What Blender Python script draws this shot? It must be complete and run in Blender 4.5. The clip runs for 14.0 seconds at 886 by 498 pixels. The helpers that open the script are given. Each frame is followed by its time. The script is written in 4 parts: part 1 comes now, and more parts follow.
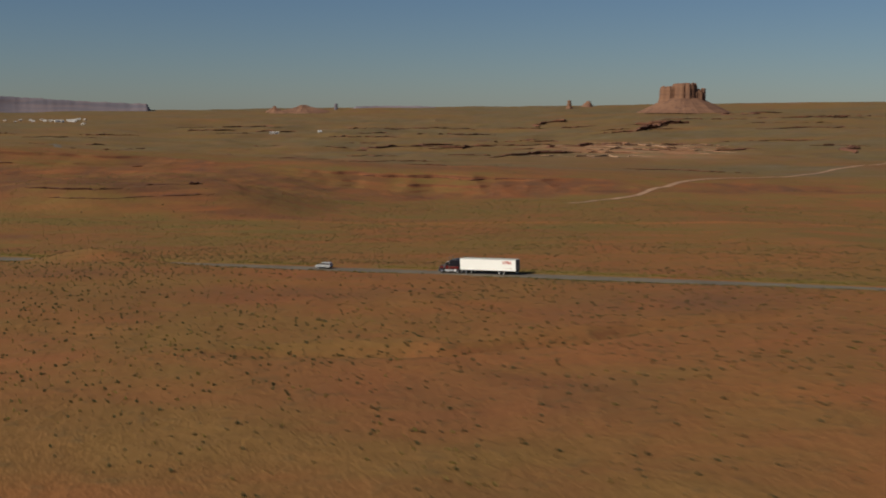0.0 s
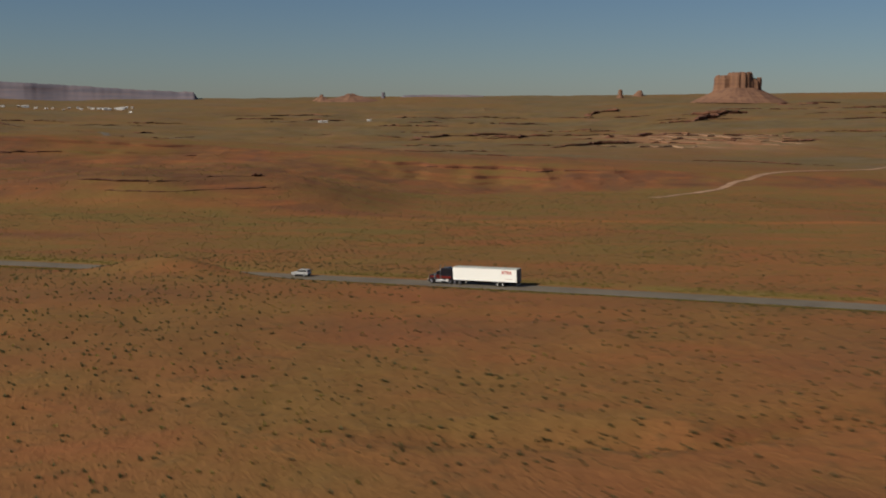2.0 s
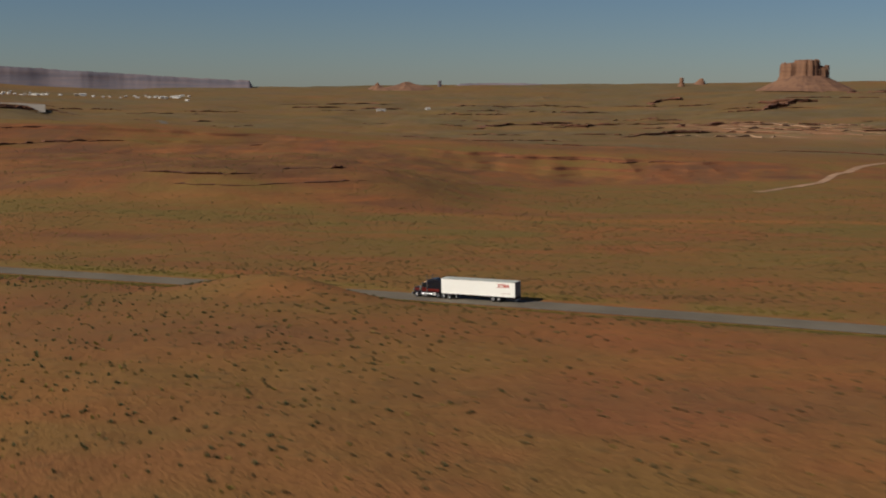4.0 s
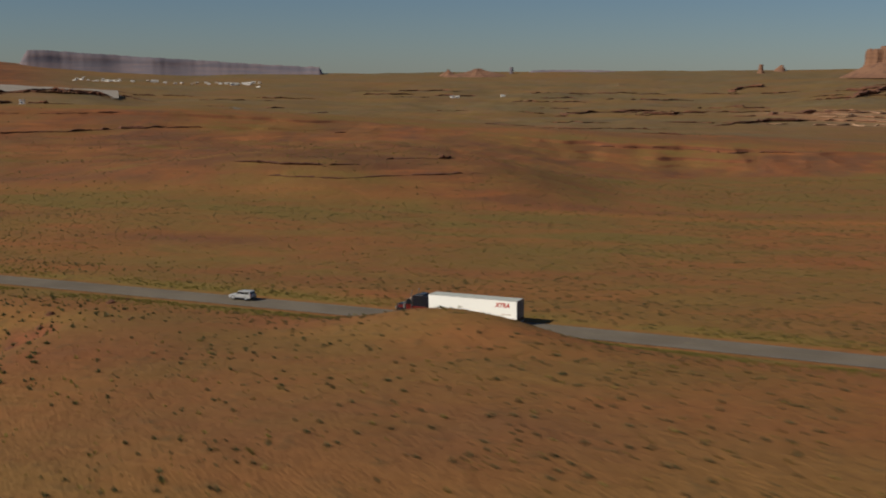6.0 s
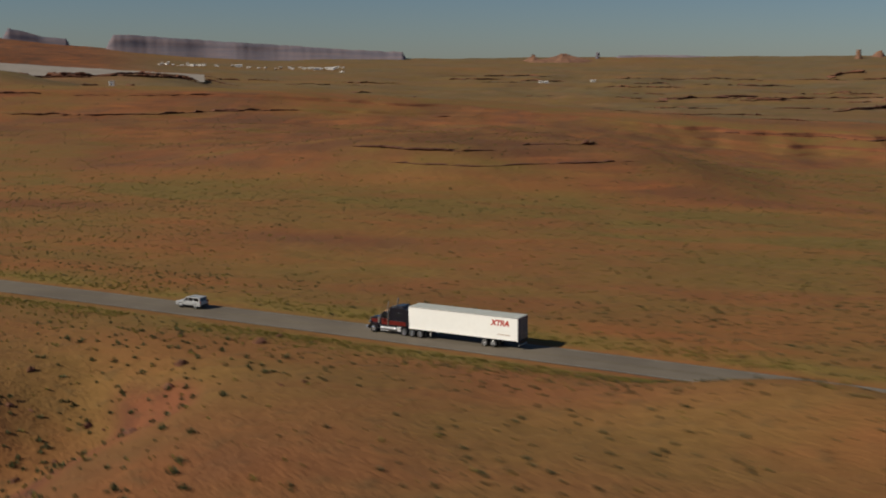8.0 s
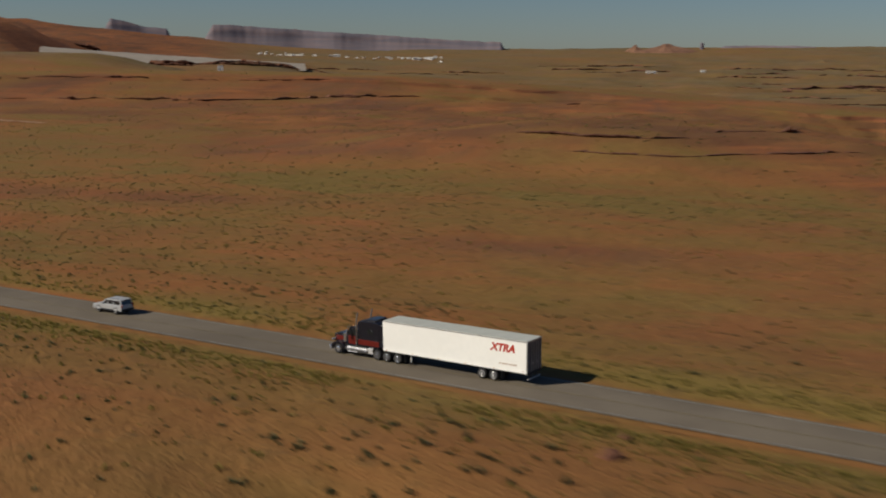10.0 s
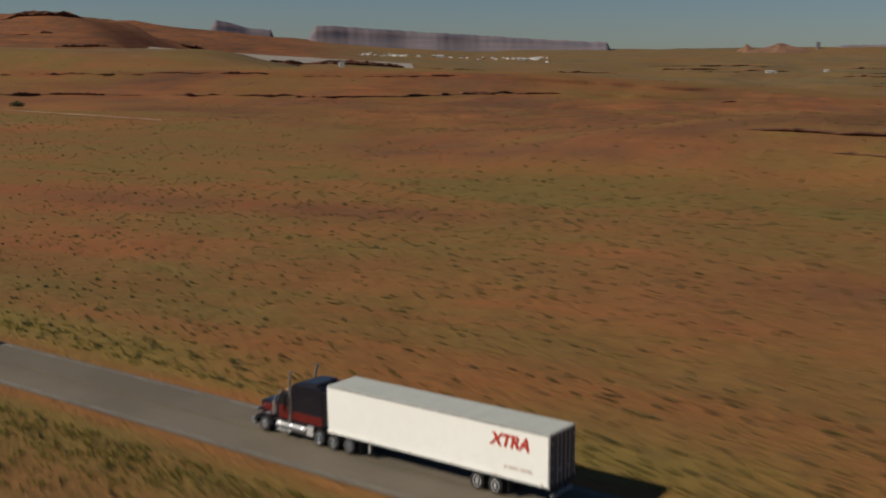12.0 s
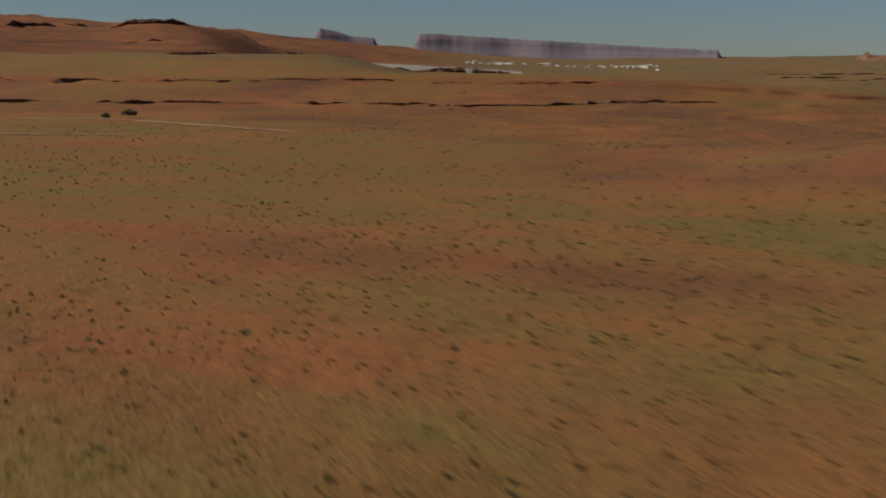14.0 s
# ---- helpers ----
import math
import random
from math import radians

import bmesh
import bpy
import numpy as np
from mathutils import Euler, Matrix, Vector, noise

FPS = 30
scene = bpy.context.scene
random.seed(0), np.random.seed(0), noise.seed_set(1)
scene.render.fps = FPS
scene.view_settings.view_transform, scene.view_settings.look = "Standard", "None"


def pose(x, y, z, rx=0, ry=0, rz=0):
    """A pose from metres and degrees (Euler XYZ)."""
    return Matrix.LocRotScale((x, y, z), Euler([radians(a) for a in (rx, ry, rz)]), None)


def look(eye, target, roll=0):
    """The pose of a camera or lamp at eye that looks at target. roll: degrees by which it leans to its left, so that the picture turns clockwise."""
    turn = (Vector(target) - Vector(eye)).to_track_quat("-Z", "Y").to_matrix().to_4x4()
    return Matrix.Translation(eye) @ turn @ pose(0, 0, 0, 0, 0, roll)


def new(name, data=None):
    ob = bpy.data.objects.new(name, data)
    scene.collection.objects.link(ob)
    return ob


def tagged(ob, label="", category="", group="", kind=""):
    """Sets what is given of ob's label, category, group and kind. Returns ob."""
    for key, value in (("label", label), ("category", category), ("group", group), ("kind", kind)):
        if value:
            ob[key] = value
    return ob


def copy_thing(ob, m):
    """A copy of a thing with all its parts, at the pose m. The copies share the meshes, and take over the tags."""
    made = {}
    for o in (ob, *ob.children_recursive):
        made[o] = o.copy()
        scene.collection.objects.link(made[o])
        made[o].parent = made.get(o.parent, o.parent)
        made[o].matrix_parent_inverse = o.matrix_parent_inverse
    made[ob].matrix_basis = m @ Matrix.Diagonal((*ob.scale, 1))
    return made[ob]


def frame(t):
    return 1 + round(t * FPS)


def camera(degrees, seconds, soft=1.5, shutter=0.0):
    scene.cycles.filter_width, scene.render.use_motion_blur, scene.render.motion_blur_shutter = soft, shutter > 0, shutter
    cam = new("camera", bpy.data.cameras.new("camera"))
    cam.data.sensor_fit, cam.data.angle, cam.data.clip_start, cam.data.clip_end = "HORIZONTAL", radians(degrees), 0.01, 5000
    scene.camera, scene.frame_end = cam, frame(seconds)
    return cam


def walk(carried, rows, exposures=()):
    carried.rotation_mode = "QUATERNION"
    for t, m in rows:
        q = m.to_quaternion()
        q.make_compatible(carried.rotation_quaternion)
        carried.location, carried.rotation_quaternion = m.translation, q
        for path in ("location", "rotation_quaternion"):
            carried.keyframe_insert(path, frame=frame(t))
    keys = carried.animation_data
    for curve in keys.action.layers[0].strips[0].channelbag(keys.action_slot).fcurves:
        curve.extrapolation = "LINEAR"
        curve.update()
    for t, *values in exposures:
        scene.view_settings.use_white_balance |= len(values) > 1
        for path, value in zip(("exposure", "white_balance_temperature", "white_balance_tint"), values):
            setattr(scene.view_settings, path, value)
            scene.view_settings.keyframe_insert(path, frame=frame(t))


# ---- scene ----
# camera: a helicopter descending towards the road
cam = camera(42.0, 14.0, soft=1.9, shutter=1.2)
# seconds, x, y, z, yaw, pitch, roll
PATH = [
    (0, -0.00, -0.00, 46.98, 0.08, -6.89, 0.13),
    (0.5, -5.63, 14.91, 46.67, 0.62, -7.03, 0.18),
    (1, -11.27, 29.05, 46.19, 1.12, -7.17, 0.20),
    (1.5, -17.00, 42.76, 45.65, 1.66, -7.28, 0.25),
    (2, -22.89, 56.29, 45.10, 2.17, -7.41, 0.28),
    (4.5, -55.58, 124.92, 42.41, 5.44, -8.11, 0.30),
    (5, -62.84, 139.00, 41.77, 6.24, -8.26, 0.34),
    (5.5, -70.35, 153.14, 41.02, 7.04, -8.42, 0.33),
    (6, -78.13, 167.29, 40.15, 7.88, -8.59, 0.32),
    (6.5, -86.20, 181.41, 39.13, 8.76, -8.76, 0.35),
    (7, -94.58, 195.46, 37.96, 9.73, -8.93, 0.33),
    (7.5, -103.30, 209.43, 36.64, 10.72, -9.10, 0.34),
    (8, -112.38, 223.31, 35.17, 11.67, -9.27, 0.39),
    (10.5, -164.35, 291.69, 26.66, 17.33, -9.72, 0.40),
    (11, -176.17, 305.38, 25.03, 18.51, -9.71, 0.33),
    (11.5, -188.43, 319.15, 23.54, 19.63, -9.66, 0.37),
    (12, -201.07, 333.00, 22.24, 20.85, -9.61, 0.28),
    (12.5, -213.97, 346.92, 21.17, 22.03, -9.52, 0.30),
    (13, -227.01, 360.84, 20.34, 23.22, -9.43, 0.25),
    (13.5, -239.96, 374.65, 19.77, 24.40, -9.33, 0.23),
    (14, -252.56, 388.19, 19.42, 25.61, -9.20, 0.24),
]
walk(cam, [(t, Matrix.Translation((x, y, z)) @ pose(0, 0, 0, 0, 0, yaw) @ pose(0, 0, 0, 90 + pitch) @ pose(0, 0, 0, 0, 0, roll))
           for t, x, y, z, yaw, pitch, roll in PATH])

# ---- light ----
SUN_AZ, SUN_EL = 210.0, 35.0  # degrees, anticlockwise from +x, and above the horizon
scene.view_settings.exposure = 0.0
world = bpy.data.worlds.new("world")
scene.world = world
world.use_nodes = True
wn = world.node_tree.nodes
sky = wn.new("ShaderNodeTexSky")
sky.sky_type, sky.sun_disc = "NISHITA", False
sky.sun_elevation, sky.sun_rotation = radians(SUN_EL), radians(90 - SUN_AZ)
sky.altitude, sky.air_density, sky.dust_density, sky.ozone_density = 300, 1.0, 0.15, 2.5
wn["Background"].inputs["Strength"].default_value = 0.044
tint = wn.new("ShaderNodeMix")
tint.data_type, tint.blend_type = "RGBA", "MULTIPLY"
tint.inputs[0].default_value = 1.0
tint.inputs[7].default_value = (0.66, 0.78, 0.98, 1)  # a clear, slightly polarised sky
world.node_tree.links.new(sky.outputs[0], tint.inputs[6])
world.node_tree.links.new(tint.outputs[2], wn["Background"].inputs["Color"])
sun = new("sun", bpy.data.lights.new("sun", "SUN"))
sun.data.energy, sun.data.angle, sun.data.color = 4.4, radians(0.5), (1.0, 0.92, 0.80)
az, el = radians(SUN_AZ), radians(SUN_EL)
sun.matrix_world = look((0, 0, 300), (-math.cos(az) * math.cos(el), -math.sin(az) * math.cos(el), 300 - math.sin(el)))


# ---- materials ----
class Nodes:
    """Short hand for node materials."""

    def __init__(self, name):
        self.m = bpy.data.materials.new(name)
        self.m.use_nodes = True
        self.t = self.m.node_tree
        self.b = self.t.nodes["Principled BSDF"]
        geo = self.t.nodes.new("ShaderNodeNewGeometry")
        self.pos, self.nrm, self.island = geo.outputs["Position"], geo.outputs["Normal"], geo.outputs["Random Per Island"]
        tc = self.t.nodes.new("ShaderNodeTexCoord")
        self.obj = tc.outputs["Object"]

    def put(self, value, socket):
        if isinstance(value, bpy.types.NodeSocket):
            self.t.links.new(value, socket)
        elif isinstance(value, tuple) and len(value) == 3 and socket.type == "RGBA":
            socket.default_value = (*value, 1)
        else:
            socket.default_value = value

    def scaled(self, vec, x, y, z):
        n = self.t.nodes.new("ShaderNodeMapping")
        self.put(vec, n.inputs["Vector"])
        n.inputs["Scale"].default_value = (x, y, z)
        return n.outputs[0]

    def noise(self, scale, detail=4.0, rough=0.55, vec=None, warp=0.0):
        n = self.t.nodes.new("ShaderNodeTexNoise")
        self.put(vec or self.pos, n.inputs["Vector"])
        n.inputs["Scale"].default_value, n.inputs["Detail"].default_value = scale, detail
        n.inputs["Roughness"].default_value, n.inputs["Distortion"].default_value = rough, warp
        return n.outputs["Fac"]

    def ramp(self, fac, a, b):
        n = self.t.nodes.new("ShaderNodeMapRange")
        n.clamp, n.interpolation_type = True, "SMOOTHSTEP"
        self.put(fac, n.inputs["Value"])
        n.inputs["From Min"].default_value, n.inputs["From Max"].default_value = a, b
        return n.outputs["Result"]

    def mix(self, fac, a, b):
        n = self.t.nodes.new("ShaderNodeMix")
        n.data_type = "RGBA"
        self.put(fac, n.inputs["Factor"])
        self.put(a, n.inputs[6])
        self.put(b, n.inputs[7])
        return n.outputs[2]

    def attr(self, name):
        n = self.t.nodes.new("ShaderNodeAttribute")
        n.attribute_name = name
        return n.outputs["Fac"]

    def math(self, op, a, b=0.0):
        n = self.t.nodes.new("ShaderNodeMath")
        n.operation = op
        self.put(a, n.inputs[0])
        self.put(b, n.inputs[1])
        return n.outputs[0]

    def split(self, vec):
        n = self.t.nodes.new("ShaderNodeSeparateXYZ")
        self.put(vec, n.inputs[0])
        return n.outputs

    def done(self, colour, rough=0.9, metal=0.0, bump=None, strength=0.3, distance=0.05, spec=None):
        self.put(colour, self.b.inputs["Base Color"])
        self.put(rough, self.b.inputs["Roughness"])
        self.b.inputs["Metallic"].default_value = metal
        if spec is not None:
            self.b.inputs["Specular IOR Level"].default_value = spec
        if bump is not None:
            n = self.t.nodes.new("ShaderNodeBump")
            n.inputs["Strength"].default_value, n.inputs["Distance"].default_value = strength, distance
            self.put(bump, n.inputs["Height"])
            self.t.links.new(n.outputs[0], self.b.inputs["Normal"])
        return self.m


def plain(name, colour, rough=0.6, metal=0.0, scale=3.0, vary=0.15, spec=None):
    """A painted or bare surface with slight soiling at two scales."""
    n = Nodes(name)
    f = n.math("MULTIPLY", n.noise(scale, 5, vec=n.obj), n.noise(scale * 7, 3, vec=n.obj))
    dark = tuple(c * (1 - 2 * vary) for c in colour)
    return n.done(n.mix(n.ramp(f, 0.1, 0.4), dark, colour), rough, metal, n.noise(scale * 12, 2, vec=n.obj), 0.05, 0.01, spec)


def ground_material():
    n = Nodes("desert_ground")
    big = n.noise(0.006, 5, 0.6, n.scaled(n.pos, 1.0, 1.6, 1.0), 0.6)
    mid = n.noise(0.035, 5, 0.6, n.scaled(n.pos, 0.7, 1.5, 1.0), 0.4)
    fine = n.noise(0.35, 4, 0.6)
    grit = n.noise(2.2, 3, 0.65)
    red = n.mix(n.ramp(big, 0.38, 0.62), (0.275, 0.102, 0.0352), (0.225, 0.089, 0.0344))
    red = n.mix(n.ramp(mid, 0.55, 0.75), red, (0.335, 0.133, 0.0480))
    green = n.mix(n.ramp(fine, 0.35, 0.65), (0.145, 0.100, 0.0272), (0.195, 0.125, 0.0368))
    bare, cool = n.attr("bare"), n.attr("cool")
    y = n.split(n.pos)[1]
    far = n.ramp(y, 330.0, 480.0)
    cover = n.math("ADD", n.math("MULTIPLY", n.ramp(mid, 0.36, 0.62), 0.5), n.math("MULTIPLY", n.ramp(n.noise(0.011, 4, 0.6, None, 0.8), 0.33, 0.6), 0.42))
    cover = n.math("MULTIPLY", cover, n.math("ADD", n.math("MULTIPLY", far, 0.42), 0.72))
    flat = n.ramp(n.split(n.nrm)[2], 0.90, 0.965)
    cover = n.math("MULTIPLY", cover, n.math("SUBTRACT", 1.0, n.math("MULTIPLY", bare, 0.9)))
    shale = n.mix(n.ramp(n.noise(0.05, 5, 0.6, n.scaled(n.pos, 1.0, 0.3, 1.0), 0.5), 0.35, 0.65), (0.215, 0.078, 0.032), (0.140, 0.066, 0.035))
    shale = n.mix(n.ramp(n.noise(0.10, 4, 0.6, n.scaled(n.pos, 0.1, 0.1, 4.0)), 0.5, 0.7), shale, (0.290, 0.106, 0.0376))
    strata = n.ramp(n.noise(0.03, 4, 0.55, n.scaled(n.pos, 0.14, 0.14, 5.0), 0.25), 0.52, 0.62)
    shale = n.mix(n.math("MULTIPLY", strata, 0.75), shale, (0.105, 0.049, 0.0272))
    red = n.mix(bare, red, shale)
    slope = n.mix(n.ramp(n.noise(0.028, 6, 0.68, n.scaled(n.pos, 0.45, 1.5, 1.0), 0.9), 0.35, 0.65), (0.101, 0.076, 0.0395), (0.176, 0.129, 0.0756))
    slope = n.mix(n.math("MULTIPLY", n.ramp(n.noise(0.012, 5, 0.65, n.scaled(n.pos, 0.6, 2.0, 1.0), 0.9), 0.52, 0.68), 0.55), slope, (0.235, 0.103, 0.0464))
    red = n.mix(n.math("MULTIPLY", cool, n.math("SUBTRACT", 1.0, bare)), red, slope)
    cover = n.math("MULTIPLY", cover, n.math("SUBTRACT", 1.0, n.math("MULTIPLY", cool, 0.45)))
    soil = n.mix(cover, red, green)
    soil = n.mix(n.attr("dust"), soil, (0.330, 0.125, 0.0376))
    beds = n.ramp(n.noise(0.09, 5, 0.65, n.scaled(n.pos, 0.12, 0.12, 2.2), 0.4), 0.4, 0.6)
    soil = n.mix(n.attr("pale"), soil, n.mix(beds, (0.300, 0.190, 0.1000), (0.360, 0.166, 0.0840)))
    soil = n.mix(n.math("MULTIPLY", n.attr("verge"), n.ramp(mid, 0.25, 0.6)), soil, (0.185, 0.128, 0.0336))
    rock = n.mix(n.ramp(n.noise(0.12, 4, 0.6, n.scaled(n.pos, 0.25, 0.25, 5.0)), 0.4, 0.6), (0.205, 0.076, 0.0328), (0.140, 0.055, 0.0272))
    soil = n.mix(n.math("SUBTRACT", 1.0, flat), soil, rock)
    spot = n.math("MULTIPLY", n.ramp(fine, 0.54, 0.72), 0.5)
    soil = n.mix(spot, soil, (0.085, 0.060, 0.0252))
    soil = n.mix(n.math("MULTIPLY", n.ramp(grit, 0.5, 0.75), 0.25), soil, (0.100, 0.052, 0.0240))
    return n.done(soil, 0.95, 0, n.math("ADD", fine, n.math("MULTIPLY", grit, 0.4)), 0.8, 0.6, 0.1)


def asphalt_material():
    n = Nodes("worn_asphalt")
    base = n.mix(n.ramp(n.noise(0.08, 5, 0.6), 0.35, 0.65), (0.135, 0.112, 0.084), (0.175, 0.146, 0.108))
    base = n.mix(n.math("MULTIPLY", n.ramp(n.noise(9.0, 3), 0.45, 0.7), 0.4), base, (0.09, 0.082, 0.07))
    return n.done(base, 0.95, 0, n.noise(30.0, 2), 0.3, 0.01, 0.08)


def rock_material(name, a, b, c, stain=0.6, relief=0.6):
    """Bedded sandstone: a and b in beds, c where it is stained."""
    n = Nodes(name)
    beds = n.noise(0.03, 5, 0.6, n.scaled(n.pos, 0.15, 0.15, 3.0))
    streak = n.noise(0.05, 5, 0.6, n.scaled(n.pos, 1.0, 1.0, 0.12))
    col = n.mix(n.ramp(beds, 0.4, 0.6), a, b)
    col = n.mix(n.math("MULTIPLY", n.ramp(streak, 0.5, 0.65), stain), col, c)
    return n.done(col, 0.95, 0, n.math("ADD", beds, streak), relief, 4.0, 0.1)


def leaf_material(name, a, b):
    n = Nodes(name)
    col = n.mix(n.island, a, b)
    m = n.done(col, 0.9, 0, spec=0.1)
    thin = n.t.nodes.new("ShaderNodeBsdfTranslucent")
    both = n.t.nodes.new("ShaderNodeMixShader")
    both.inputs[0].default_value = 0.45
    n.put(col, thin.inputs["Color"])
    n.t.links.new(n.b.outputs[0], both.inputs[1])
    n.t.links.new(thin.outputs[0], both.inputs[2])
    n.t.links.new(both.outputs[0], n.t.nodes["Material Output"].inputs["Surface"])
    return m


GROUND = ground_material()
ASPHALT = asphalt_material()
LINE_WHITE = plain("worn_road_paint", (0.25, 0.235, 0.20), 0.85, 0, 0.4, 0.3)
LINE_YELLOW = plain("worn_yellow_paint", (0.20, 0.155, 0.075), 0.8, 0, 0.7, 0.25)
SAGE = leaf_material("sagebrush_leaf", (0.098, 0.106, 0.044), (0.165, 0.150, 0.072))
GRASS = leaf_material("dry_grass_leaf", (0.18, 0.155, 0.036), (0.29, 0.225, 0.066))
TRACK = plain("dirt_track", (0.42, 0.24, 0.13), 0.95, 0, 0.03, 0.2)
PALE_ROCK = rock_material("pale_bedrock", (0.42, 0.27, 0.17), (0.33, 0.17, 0.10), (0.24, 0.12, 0.075))
BUTTE_ROCK = rock_material("butte_sandstone", (0.22, 0.118, 0.07), (0.175, 0.092, 0.058), (0.11, 0.062, 0.045))
# red rock with the blue-violet of distance haze mixed into its base colours
HAZED_MESA_ROCK = rock_material("hazed_mesa_rock", (0.20, 0.158, 0.162), (0.155, 0.138, 0.155), (0.145, 0.13, 0.152), 0.2, 0.1)
LEDGE_ROCK = rock_material("varnished_ledge_rock", (0.16, 0.072, 0.042), (0.12, 0.058, 0.038), (0.08, 0.042, 0.03))
RIPRAP = plain("grey_riprap", (0.30, 0.255, 0.20), 0.95, 0, 0.02, 0.12)


# ---- the lie of the land ----
def step(v, a, b):
    s = np.clip((np.asarray(v, float) - a) / (b - a), 0, 1)
    return s * s * (3 - 2 * s)


def fbm(x, y, size, octaves=4, seed=0):
    """Smooth value noise on numpy arrays, about -1 to 1."""
    out, amp, total = np.zeros(np.broadcast(x, y).shape), 1.0, 0.0
    for o in range(octaves):
        u, v = x / size * 2**o + 17.3 * (o + seed), y / size * 2**o + 9.1 * (o + 2 * seed)
        i, j = np.floor(u), np.floor(v)
        f, g = u - i, v - j
        f, g = f * f * (3 - 2 * f), g * g * (3 - 2 * g)

        def h(a, b):
            s = np.sin(a * 127.1 + b * 311.7 + seed * 74.7) * 43758.5453
            return s - np.floor(s)

        out += amp * ((h(i, j) * (1 - f) + h(i + 1, j) * f) * (1 - g) + (h(i, j + 1) * (1 - f) + h(i + 1, j + 1) * f) * g - 0.5) * 2
        total += amp
        amp *= 0.5
    return out / total


def bend(x, c):
    """A polynomial in (x + 120) / 150 that runs on straight past its ends."""
    s = (np.asarray(x, float) + 120) / 150
    q = np.clip(s, -1.2, 1.7)
    return np.polyval(c, q) + np.polyval(np.polyder(c), q) * (s - q)


LANE_Y = np.array([-2.014, -9.327, -54.14, 360.0])  # the lane in which the traffic drives
LANE_Z = np.array([1.299, 3.342, -0.334])


def lane_y(x):
    return bend(x, LANE_Y)


def road_z(x):
    return bend(x, LANE_Z)


def terrace(z, tread, sharp, phase):
    """Turns a slope into benches with steep risers."""
    q = (z + phase) / tread
    f = q - np.floor(q)
    return (np.floor(q) + np.where(f < sharp, f * 0.35 / sharp, 0.35 + (f - sharp) * 0.65 / (1 - sharp))) * tread - phase


SCARP_U = (0, 0.38, 0.40, 0.585, 0.60, 0.86, 0.88, 1.0)
SCARP_F = (0, 0.15, 0.22, 0.37, 0.47, 0.75, 0.90, 1.0)


def red_line(x):
    """Where the grassy plain gives way to broken red ground."""
    return np.interp(x, (-650, -500, -400, -330, -200, -130, -80, 0), (850, 810, 715, 630, 605, 640, 850, 1030))


def scarp(x, y):
    """How far behind the scarp's middle ledge, how far up its face (0 to 1), and the height of its crest."""
    line = np.interp(x, (-1400, -800, -600, -500, -390, -300, -150, 0, 150, 400), (760, 920, 1000, 1045, 1085, 1150, 1135, 1105, 1110, 1150))
    gully = 1 - np.abs(fbm(x, y * 0.25, 52, 3, 17)) * 2
    q = (y - line) * 0.93 + 19 * gully + 16 * fbm(x, y, 130, 3, 18) - 11
    depth = np.interp(x, (-500, -300, -150), (150, 100, 62))
    behind = np.interp(x, (-500, -300, -150), (100, 80, 45))
    crest = np.interp(x, (-600, -450, -330, -200, -60, 60, 200, 420), (11, 8, -1, -9, -15, -18, -24, -33)) + 2.0 * fbm(x, y, 160, 3, 19)
    return q, np.clip((q + depth) / (depth + behind), 0, 1), crest


